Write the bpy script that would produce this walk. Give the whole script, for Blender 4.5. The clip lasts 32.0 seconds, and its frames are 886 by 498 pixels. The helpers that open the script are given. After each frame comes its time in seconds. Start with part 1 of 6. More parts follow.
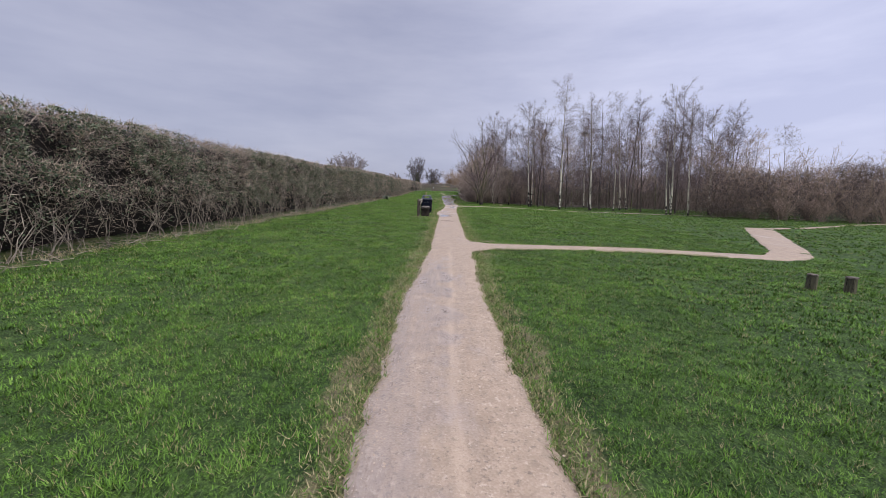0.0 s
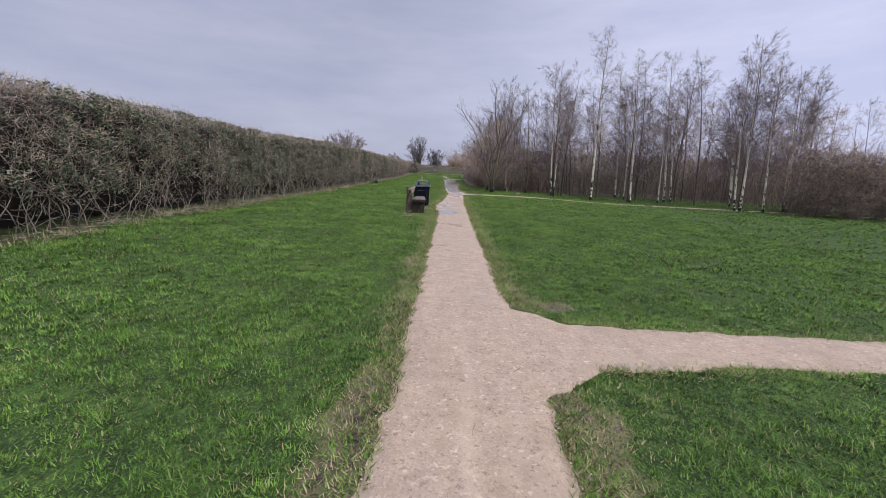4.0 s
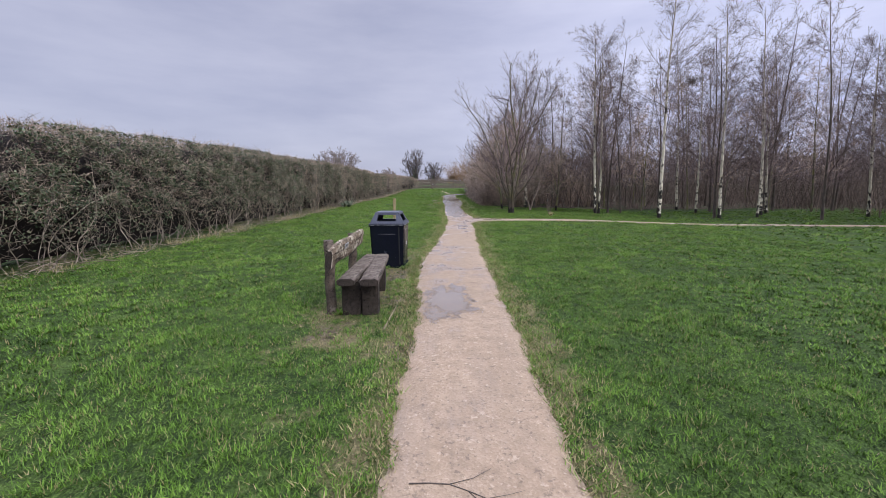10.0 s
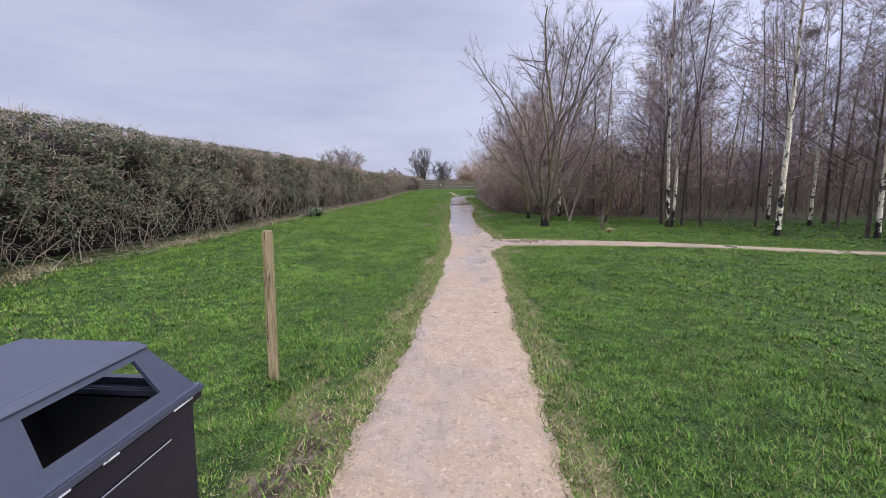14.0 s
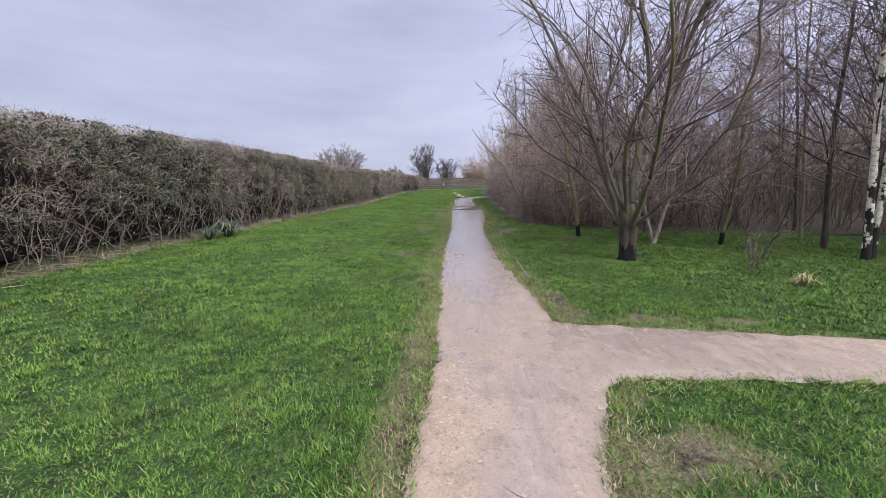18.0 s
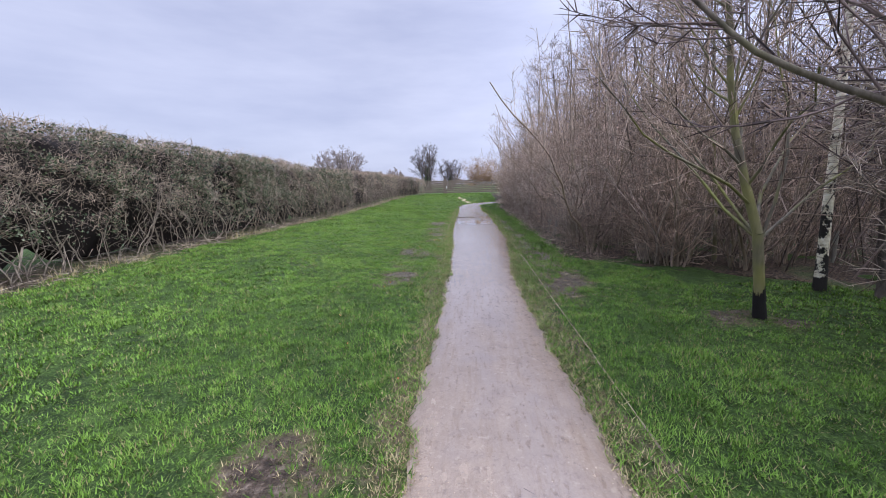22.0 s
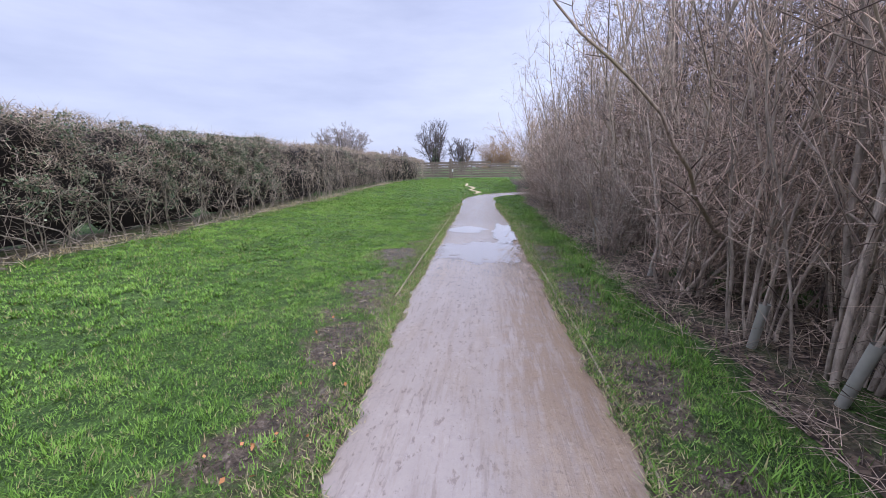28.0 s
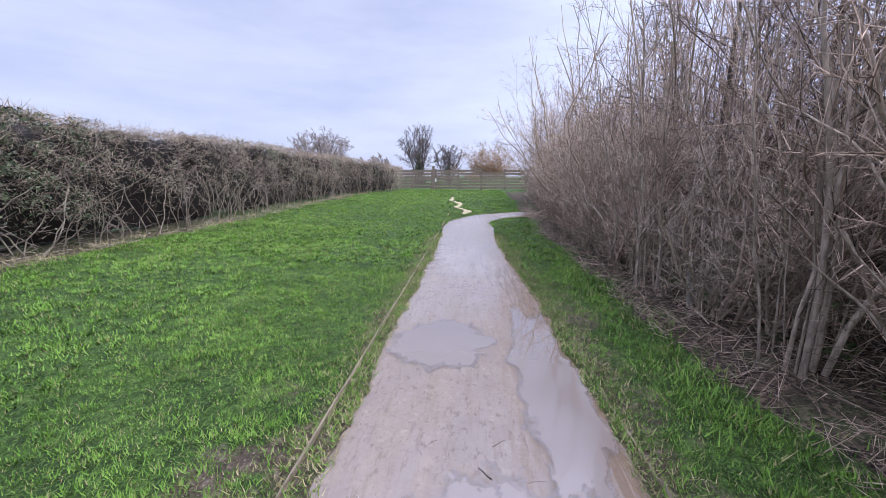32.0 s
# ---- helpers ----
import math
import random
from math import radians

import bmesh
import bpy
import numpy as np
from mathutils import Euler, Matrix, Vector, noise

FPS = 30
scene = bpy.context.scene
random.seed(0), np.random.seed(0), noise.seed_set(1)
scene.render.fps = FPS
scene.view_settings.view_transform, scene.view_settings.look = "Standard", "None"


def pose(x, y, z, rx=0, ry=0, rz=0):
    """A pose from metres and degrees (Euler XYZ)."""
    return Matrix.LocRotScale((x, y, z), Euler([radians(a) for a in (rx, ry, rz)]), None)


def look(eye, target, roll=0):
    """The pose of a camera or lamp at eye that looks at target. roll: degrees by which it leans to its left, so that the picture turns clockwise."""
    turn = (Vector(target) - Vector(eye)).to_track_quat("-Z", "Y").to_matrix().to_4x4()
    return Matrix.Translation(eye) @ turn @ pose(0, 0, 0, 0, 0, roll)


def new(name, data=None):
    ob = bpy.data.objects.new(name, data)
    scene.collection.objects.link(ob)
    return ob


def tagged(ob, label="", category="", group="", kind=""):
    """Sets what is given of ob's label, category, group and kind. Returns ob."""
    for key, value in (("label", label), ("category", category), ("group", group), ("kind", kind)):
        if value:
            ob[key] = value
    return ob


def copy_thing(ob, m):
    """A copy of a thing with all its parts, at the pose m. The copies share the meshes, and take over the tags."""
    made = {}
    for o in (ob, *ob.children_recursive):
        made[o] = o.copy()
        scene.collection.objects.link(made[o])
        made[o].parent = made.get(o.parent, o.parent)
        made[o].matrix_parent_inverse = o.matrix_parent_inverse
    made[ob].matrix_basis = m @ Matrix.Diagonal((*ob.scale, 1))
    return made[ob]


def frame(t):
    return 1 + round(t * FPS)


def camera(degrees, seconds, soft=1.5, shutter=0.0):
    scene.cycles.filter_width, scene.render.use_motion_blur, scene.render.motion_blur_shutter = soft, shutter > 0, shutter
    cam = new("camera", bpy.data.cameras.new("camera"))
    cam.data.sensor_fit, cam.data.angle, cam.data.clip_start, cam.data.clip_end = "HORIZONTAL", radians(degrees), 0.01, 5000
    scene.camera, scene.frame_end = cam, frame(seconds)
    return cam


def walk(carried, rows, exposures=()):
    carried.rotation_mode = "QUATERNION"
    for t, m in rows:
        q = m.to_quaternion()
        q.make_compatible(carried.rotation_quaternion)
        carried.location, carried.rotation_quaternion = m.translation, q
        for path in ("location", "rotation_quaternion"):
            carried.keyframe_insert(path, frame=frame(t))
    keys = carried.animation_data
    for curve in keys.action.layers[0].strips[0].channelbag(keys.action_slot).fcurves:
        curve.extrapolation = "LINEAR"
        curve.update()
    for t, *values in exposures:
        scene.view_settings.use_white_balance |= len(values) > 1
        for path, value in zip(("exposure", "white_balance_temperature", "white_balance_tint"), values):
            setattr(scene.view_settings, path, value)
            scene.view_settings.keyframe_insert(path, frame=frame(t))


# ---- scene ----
cam = camera(98.0, 32.0, soft=0.7)
PATH = [
    (0, (0.006, -1.000, 1.509), (-0.027, 2.952, 0.878), 1.52),
    (0.5, (-0.058, -0.051, 1.516), (-0.083, 3.901, 0.888), 1.43),
    (1, (-0.066, 0.885, 1.521), (-0.113, 4.831, 0.856), 1.31),
    (1.5, (-0.076, 1.708, 1.546), (-0.126, 5.651, 0.860), 1.54),
    (2, (-0.054, 2.425, 1.589), (-0.104, 6.365, 0.891), 1.91),
    (2.5, (-0.084, 3.200, 1.594), (-0.135, 7.137, 0.874), 2.34),
    (4.5, (-0.077, 6.585, 1.492), (-0.115, 10.498, 0.678), 2.58),
    (5, (-0.057, 7.330, 1.499), (-0.116, 11.260, 0.771), 1.52),
    (5.5, (-0.093, 8.074, 1.496), (-0.174, 12.006, 0.780), 1.84),
    (6, (-0.051, 8.761, 1.493), (-0.142, 12.696, 0.798), 1.89),
    (6.5, (-0.079, 9.473, 1.507), (-0.183, 13.419, 0.872), 1.63),
    (7, (-0.119, 10.233, 1.520), (-0.198, 14.176, 0.868), 1.29),
    (7.5, (-0.159, 11.044, 1.536), (-0.224, 14.988, 0.890), 0.21),
    (8, (-0.179, 11.904, 1.533), (-0.236, 15.847, 0.878), 0.43),
    (8.5, (-0.162, 12.722, 1.525), (-0.216, 16.666, 0.874), 0.28),
    (9, (-0.142, 13.428, 1.517), (-0.208, 17.369, 0.851), 1.11),
    (9.5, (-0.093, 14.116, 1.532), (-0.166, 18.059, 0.876), -0.40),
    (10, (-0.063, 14.809, 1.534), (-0.142, 18.749, 0.866), -0.32),
    (10.5, (-0.019, 15.547, 1.542), (-0.124, 19.485, 0.864), -0.19),
    (11, (-0.043, 16.330, 1.538), (-0.173, 20.260, 0.816), 0.17),
    (11.5, (-0.038, 17.157, 1.523), (-0.178, 21.085, 0.796), 0.12),
    (12, (-0.064, 17.948, 1.502), (-0.201, 21.878, 0.781), 1.19),
    (12.5, (-0.017, 18.716, 1.491), (-0.161, 22.646, 0.771), 1.13),
    (13, (-0.016, 19.449, 1.497), (-0.177, 23.386, 0.818), 0.00),
    (13.5, (0.021, 20.248, 1.508), (-0.155, 24.189, 0.858), -0.37),
    (15.5, (0.116, 23.787, 1.607), (-0.111, 27.712, 0.872), -0.34),
    (16, (0.078, 24.608, 1.588), (-0.142, 28.535, 0.860), -1.07),
    (16.5, (0.057, 25.407, 1.571), (-0.186, 29.341, 0.890), -0.31),
    (17, (0.073, 26.208, 1.533), (-0.184, 30.146, 0.879), -1.24),
    (17.5, (0.066, 27.046, 1.492), (-0.200, 30.981, 0.826), -0.80),
    (18, (0.088, 27.907, 1.466), (-0.163, 31.844, 0.800), -0.92),
    (18.5, (0.088, 28.733, 1.473), (-0.156, 32.669, 0.799), -0.51),
    (19, (0.116, 29.547, 1.482), (-0.098, 33.486, 0.819), -0.57),
    (19.5, (0.118, 30.320, 1.494), (-0.095, 34.261, 0.840), -0.08),
    (20, (0.096, 31.070, 1.512), (-0.114, 35.019, 0.914), 0.65),
    (20.5, (0.055, 31.788, 1.549), (-0.186, 35.750, 1.056), -0.15),
    (21, (-0.013, 32.515, 1.552), (-0.292, 36.474, 1.050), -0.45),
    (21.5, (-0.025, 33.289, 1.538), (-0.319, 37.235, 0.958), -1.88),
    (22, (-0.044, 34.086, 1.524), (-0.351, 38.023, 0.885), -1.40),
    (22.5, (-0.012, 34.879, 1.529), (-0.294, 38.813, 0.864), -1.66),
    (23, (-0.024, 35.606, 1.526), (-0.313, 39.538, 0.855), -1.16),
    (23.5, (0.015, 36.339, 1.500), (-0.276, 40.293, 0.975), -1.65),
    (24, (-0.011, 37.078, 1.478), (-0.365, 41.023, 0.921), -0.49),
    (24.5, (-0.022, 37.828, 1.486), (-0.403, 41.759, 0.853), -1.84),
    (25, (-0.033, 38.564, 1.496), (-0.467, 42.492, 0.879), -1.42),
    (25.5, (-0.008, 39.307, 1.516), (-0.455, 43.229, 0.867), -1.70),
    (27.5, (0.165, 42.466, 1.500), (-0.309, 46.333, 0.591), -0.86),
    (28, (0.160, 43.266, 1.511), (-0.287, 47.158, 0.704), -0.75),
    (28.5, (0.128, 44.076, 1.497), (-0.294, 47.961, 0.643), 0.32),
    (29, (0.132, 44.873, 1.496), (-0.254, 48.756, 0.617), -0.34),
    (29.5, (0.080, 45.622, 1.485), (-0.311, 49.506, 0.613), 0.05),
    (30, (0.065, 46.399, 1.487), (-0.327, 50.300, 0.693), -0.12),
    (30.5, (0.025, 47.175, 1.511), (-0.379, 51.074, 0.711), 0.02),
    (31, (0.015, 47.947, 1.529), (-0.380, 51.848, 0.740), -0.20),
    (31.5, (-0.005, 48.721, 1.530), (-0.375, 52.632, 0.778), 0.13),
    (32, (-0.033, 49.488, 1.551), (-0.348, 53.410, 0.831), 0.17),
]
walk(cam, [(t, look(eye, target, roll)) for t, eye, target, roll in PATH],
     exposures=[(0, -0.20, 6500, 10), (12, 0.02, 6500, 10), (16, 0.12, 6450, 10), (19, 0.15, 6400, 10), (22, 0.30, 6200, 10), (25, 0.38, 6100, 10), (32, 0.46, 6050, 10)])

# ---- sky and light ----
SUN_AZ, SUN_EL = radians(130), radians(42)
world = bpy.data.worlds.new("overcast_sky")
scene.world = world
world.use_nodes = True
wt = world.node_tree
wt.nodes.clear()


def wnode(kind, **values):
    n = wt.nodes.new(kind)
    for k, v in values.items():
        n.inputs[k].default_value = v
    return n


w_out = wnode("ShaderNodeOutputWorld")
w_bg = wnode("ShaderNodeBackground", Strength=1.0)
w_sky = wt.nodes.new("ShaderNodeTexSky")
w_sky.sky_type, w_sky.sun_disc = "NISHITA", False
w_sky.sun_elevation, w_sky.sun_rotation = SUN_EL, SUN_AZ
w_dim = wnode("ShaderNodeVectorMath")
w_dim.operation = "SCALE"
w_dim.inputs["Scale"].default_value = 0.08
w_co = wt.nodes.new("ShaderNodeTexCoord")
w_sep = wt.nodes.new("ShaderNodeSeparateXYZ")
w_map = wnode("ShaderNodeMapping")
w_map.inputs["Scale"].default_value = (1.0, 1.0, 4.5)
w_n1 = wnode("ShaderNodeTexNoise", Scale=2.2, Detail=6.0, Roughness=0.55)
w_ramp = wt.nodes.new("ShaderNodeValToRGB")
w_ramp.color_ramp.elements[0].position, w_ramp.color_ramp.elements[0].color = 0.33, (0.470, 0.495, 0.685, 1)
w_ramp.color_ramp.elements[1].position, w_ramp.color_ramp.elements[1].color = 0.68, (0.625, 0.642, 0.825, 1)
# an overcast sky is brighter towards the zenith
w_rise = wnode("ShaderNodeMapRange")
w_rise.interpolation_type = "SMOOTHSTEP"
w_rise.inputs["From Min"].default_value, w_rise.inputs["From Max"].default_value = 0.45, 1.0
w_rise.inputs["To Min"].default_value, w_rise.inputs["To Max"].default_value = 1.0, 5.8
# and towards the side of the veiled sun
w_side = wnode("ShaderNodeMapRange")
w_side.interpolation_type = "SMOOTHSTEP"
w_side.inputs["From Min"].default_value, w_side.inputs["From Max"].default_value = -0.25, 0.75
w_side.inputs["To Min"].default_value, w_side.inputs["To Max"].default_value = 0.97, 1.5
w_both = wnode("ShaderNodeMath")
w_both.operation = "MULTIPLY"
w_cl = wt.nodes.new("ShaderNodeVectorMath")
w_cl.operation = "SCALE"
w_mix = wt.nodes.new("ShaderNodeMix")
w_mix.data_type = "RGBA"
w_mix.inputs[0].default_value = 0.88
for a, b in ((w_co.outputs["Generated"], w_map.inputs["Vector"]), (w_map.outputs[0], w_n1.inputs["Vector"]),
             (w_n1.outputs[0], w_ramp.inputs[0]), (w_co.outputs["Generated"], w_sep.inputs[0]),
             (w_sep.outputs[2], w_rise.inputs["Value"]), (w_ramp.outputs[0], w_cl.inputs[0]),
             (w_sep.outputs[0], w_side.inputs["Value"]), (w_rise.outputs[0], w_both.inputs[0]), (w_side.outputs[0], w_both.inputs[1]),
             (w_both.outputs[0], w_cl.inputs["Scale"]), (w_sky.outputs[0], w_dim.inputs[0]),
             (w_dim.outputs[0], w_mix.inputs[6]), (w_cl.outputs[0], w_mix.inputs[7]),
             (w_mix.outputs[2], w_bg.inputs["Color"]), (w_bg.outputs[0], w_out.inputs["Surface"])):
    wt.links.new(a, b)
sun = new("sun", bpy.data.lights.new("sun", "SUN"))
sun.data.energy, sun.data.angle, sun.data.color = 3.1, radians(30), (1.0, 0.97, 0.95)
sun.matrix_basis = look((0, 0, 60), (-math.sin(SUN_AZ) * 50, -math.cos(SUN_AZ) * 50, 60 - 50 * math.tan(SUN_EL)))


# ---- materials ----
class Mat:
    """A small helper to write node materials."""

    def __init__(self, name, rough=0.8, metal=0.0, spec=0.3):
        self.m = bpy.data.materials.new(name)
        self.m.use_nodes = True
        self.t = self.m.node_tree
        self.b = self.t.nodes["Principled BSDF"]
        self.b.inputs["Roughness"].default_value = rough
        self.b.inputs["Metallic"].default_value = metal
        self.b.inputs["Specular IOR Level"].default_value = spec
        self.co = self.t.nodes.new("ShaderNodeTexCoord").outputs["Object"]

    def node(self, kind, **values):
        n = self.t.nodes.new(kind)
        for k, v in values.items():
            n.inputs[k].default_value = v
        return n

    def link(self, a, b):
        self.t.links.new(a, b)

    def position(self):
        return self.t.nodes.new("ShaderNodeNewGeometry").outputs["Position"]

    def stretch(self, src, scale):
        n = self.node("ShaderNodeMapping")
        n.inputs["Scale"].default_value = scale
        self.link(src, n.inputs["Vector"])
        return n.outputs[0]

    def noise(self, scale, detail=4.0, rough=0.55, src=None):
        n = self.node("ShaderNodeTexNoise", Scale=scale, Detail=detail, Roughness=rough)
        self.link(src or self.co, n.inputs["Vector"])
        return n.outputs[0]

    def ramp(self, fac, stops):
        n = self.t.nodes.new("ShaderNodeValToRGB")
        e = n.color_ramp.elements
        while len(e) < len(stops):
            e.new(0.5)
        for k, (p, c) in enumerate(stops):
            e[k].position, e[k].color = p, (*c, 1) if len(c) == 3 else c
        self.link(fac, n.inputs[0])
        return n.outputs[0]

    def grey(self, fac, lo, hi, a=0.0, b=1.0):
        n = self.node("ShaderNodeMapRange")
        for k, v in (("From Min", lo), ("From Max", hi), ("To Min", a), ("To Max", b)):
            n.inputs[k].default_value = v
        self.link(fac, n.inputs["Value"])
        return n.outputs[0]

    def mix(self, fac, a, b, mode="MIX"):
        n = self.t.nodes.new("ShaderNodeMix")
        n.data_type, n.blend_type = "RGBA", mode
        for v, s in ((fac, n.inputs[0]), (a, n.inputs[6]), (b, n.inputs[7])):
            if isinstance(v, (int, float)):
                s.default_value = v
            elif isinstance(v, tuple):
                s.default_value = (*v, 1)
            else:
                self.link(v, s)
        return n.outputs[2]

    def math(self, op, a, b=0.0):
        n = self.t.nodes.new("ShaderNodeMath")
        n.operation = op
        for v, s in ((a, n.inputs[0]), (b, n.inputs[1])):
            if isinstance(v, (int, float)):
                s.default_value = v
            else:
                self.link(v, s)
        return n.outputs[0]

    def color(self, v):
        if isinstance(v, tuple):
            self.b.inputs["Base Color"].default_value = (*v, 1)
        else:
            self.link(v, self.b.inputs["Base Color"])
        return self

    def rough(self, v):
        self.link(v, self.b.inputs["Roughness"])
        return self

    def bump(self, h, strength=0.4, dist=0.01):
        n = self.node("ShaderNodeBump", Strength=strength, Distance=dist)
        self.link(h, n.inputs["Height"])
        self.link(n.outputs[0], self.b.inputs["Normal"])
        return self


def mat_ground():
    """Turf over earth; worn, browner and muddier beside the path."""
    m = Mat("turf", 0.9, spec=0.15)
    p = m.position()
    big, mid, fine = m.noise(0.35, 4, src=p), m.noise(2.2, 5, src=p), m.noise(45, 3, src=p)
    green = m.ramp(mid, [(0.30, (0.020, 0.038, 0.010)), (0.52, (0.045, 0.083, 0.017)), (0.72, (0.090, 0.140, 0.033))])
    green = m.mix(m.grey(big, 0.35, 0.7, 0, 0.6), green, (0.052, 0.095, 0.018))
    clump = m.noise(9.0, 4, 0.6, src=p)
    green = m.mix(m.grey(clump, 0.44, 0.60, 0, 0.75), green, (0.016, 0.030, 0.008))
    green = m.mix(m.grey(fine, 0.45, 0.62, 0, 0.6), green, (0.020, 0.034, 0.009))
    tips = m.noise(70, 2, 0.5, src=m.stretch(p, (1.0, 0.6, 1)))
    green = m.mix(m.grey(tips, 0.54, 0.64, 0, 0.45), green, (0.14, 0.21, 0.05))
    sep = m.t.nodes.new("ShaderNodeSeparateXYZ")
    m.link(p, sep.inputs[0])
    soil = m.ramp(m.noise(11, 5, 0.7, src=p), [(0.36, (0.022, 0.016, 0.012)), (0.54, (0.082, 0.060, 0.044)), (0.68, (0.21, 0.168, 0.130))])
    straw = m.mix(m.grey(fine, 0.3, 0.7), (0.105, 0.090, 0.045), (0.225, 0.19, 0.10))
    straw = m.mix(m.grey(sep.outputs[1], 33, 39, 0, 0.85), straw, soil)
    bare = m.t.nodes.new("ShaderNodeAttribute")
    bare.attribute_name = "bare"
    scrap = m.noise(6.5, 6, 0.75, src=p)
    worn_off = m.math("ADD", bare.outputs["Fac"], m.grey(scrap, 0.3, 0.7, -0.22, 0.22))
    thin = m.math("ADD", worn_off, m.grey(m.noise(1.1, 6, 0.7, src=p), 0.45, 0.75, -0.12, 0.25))
    turf_col = m.mix(m.grey(thin, 0.22, 0.55), green, straw)
    m.color(m.mix(m.grey(worn_off, 0.52, 0.72), turf_col, soil))
    m.rough(m.grey(worn_off, 0.5, 0.8, 0.9, 0.45)).bump(m.math("ADD", fine, scrap), 1.0, 0.06)
    return m.m


def mat_grass(name, stops, old=None):
    m = Mat(name, 0.6, spec=0.12)
    p = m.position()
    big, mid = m.noise(0.9, 4, 0.65, src=p), m.noise(4.2, 5, 0.7, src=p)
    each = m.t.nodes.new("ShaderNodeNewGeometry").outputs["Random Per Island"]
    f = m.math("ADD", m.math("MULTIPLY", big, 0.36), m.math("ADD", m.math("MULTIPLY", mid, 0.46), m.math("MULTIPLY", each, 0.18)))
    sep = m.t.nodes.new("ShaderNodeSeparateXYZ")
    m.link(p, sep.inputs[0])
    f = m.math("ADD", f, m.grey(sep.outputs[1], 12, 42, -0.012, 0.035))
    c = m.ramp(f, stops)
    if old:
        dry = m.math("ADD", each, m.grey(m.noise(1.7, 5, 0.7, src=p), 0.42, 0.68, 0.0, 0.16))
        c = m.mix(m.grey(dry, 0.93, 0.96), c, old)
    m.color(c)
    return m.m


def mat_leaf(name, stops):
    """Glossy evergreen leaves."""
    m = Mat(name, 0.5, spec=0.3)
    p = m.position()
    each = m.t.nodes.new("ShaderNodeNewGeometry").outputs["Random Per Island"]
    m.color(m.ramp(m.math("ADD", m.math("MULTIPLY", m.noise(1.2, 3, src=p), 0.45), m.math("MULTIPLY", each, 0.55)), stops))
    return m.m


def mat_path():
    """Pale crushed-stone path, drier at the start, wet and muddy further on."""
    m = Mat("stone_dust", 0.85, spec=0.45)
    p = m.position()
    sep = m.t.nodes.new("ShaderNodeSeparateXYZ")
    m.link(p, sep.inputs[0])
    big, mid = m.noise(0.55, 5, 0.6, src=m.stretch(p, (1.6, 0.5, 1))), m.noise(6, 6, 0.65, src=p)
    track = m.noise(2.2, 6, 0.7, src=m.stretch(p, (2.4, 0.30, 1)))
    grit = m.node("ShaderNodeTexVoronoi", Scale=75.0)
    m.link(p, grit.inputs["Vector"])
    base = m.ramp(mid, [(0.25, (0.150, 0.106, 0.070)), (0.5, (0.232, 0.170, 0.114)), (0.75, (0.300, 0.228, 0.158))])
    base = m.mix(m.grey(track, 0.46, 0.66, 0, 0.5), base, (0.225, 0.172, 0.124))
    stones = m.ramp(grit.outputs["Color"], [(0.1, (0.135, 0.095, 0.060)), (0.5, (0.31, 0.228, 0.145)), (0.95, (0.54, 0.44, 0.32))])
    base = m.mix(0.16, base, stones)
    stain = m.noise(1.3, 7, 0.7, src=m.stretch(p, (1.3, 0.6, 1)))
    base = m.mix(m.grey(stain, 0.48, 0.68, 0, 0.6), base, (0.20, 0.148, 0.098))
    base = m.mix(m.grey(m.noise(34, 3, src=p), 0.58, 0.66, 0, 0.6), base, (0.10, 0.074, 0.052))
    base = m.mix(m.grey(m.noise(21, 4, 0.6, src=p), 0.60, 0.68, 0, 0.5), base, (0.42, 0.34, 0.25))
    wander = m.math("ADD", sep.outputs[0], m.grey(m.noise(0.5, 2, src=p), 0.3, 0.7, -0.06, 0.06))
    crest = m.grey(m.math("ABSOLUTE", m.math("SUBTRACT", wander, 0.10)), 0.02, 0.06, 0.28, 0)
    base = m.mix(m.math("MULTIPLY", crest, m.grey(sep.outputs[1], 11, 7)), base, (0.38, 0.29, 0.20))
    wet = m.math("ADD", m.grey(sep.outputs[1], 26, 40, -0.30, 0.80), m.grey(m.math("ADD", big, m.math("MULTIPLY", track, 0.4)), 0.5, 0.95, -0.3, 0.6))
    pool = m.noise(1.6, 3, 0.5, src=p)
    damp = m.math("ADD", m.math("MULTIPLY", m.math("MULTIPLY", m.grey(sep.outputs[1], 17.5, 20.5), m.grey(sep.outputs[1], 27, 22)), m.grey(sep.outputs[0], 0.9, -0.3, -0.1, 0.45)), m.grey(pool, 0.3, 0.7, -0.5, 0.35))
    damp = m.grey(damp, 0.0, 0.55)
    damp = m.math("MULTIPLY", damp, m.grey(sep.outputs[1], 17, 19))
    start = m.math("MULTIPLY", m.grey(sep.outputs[1], 8.5, 5.0), m.grey(m.math("ADD", sep.outputs[0], m.grey(pool, 0.3, 0.7, -0.35, 0.35)), 0.3, -0.05))
    damp = m.math("MAXIMUM", damp, m.math("MULTIPLY", start, 0.75))
    wet = m.grey(m.math("ADD", wet, m.math("MULTIPLY", damp, 0.7)), -0.15, 0.95)
    muddy = m.mix(m.grey(big, 0.4, 0.65), (0.150, 0.122, 0.104), (0.212, 0.178, 0.156))
    lines = m.noise(3.2, 7, 0.75, src=m.stretch(p, (3.6, 0.42, 1)))
    base = m.mix(m.grey(lines, 0.56, 0.70, 0, 0.4), base, (0.16, 0.12, 0.085))
    rut = m.math("MULTIPLY", m.grey(sep.outputs[0], 0.15, 0.55), m.grey(sep.outputs[1], 38, 46))
    rut = m.math("MULTIPLY", rut, m.grey(m.math("ADD", lines, m.math("MULTIPLY", mid, 0.5)), 0.55, 0.85))
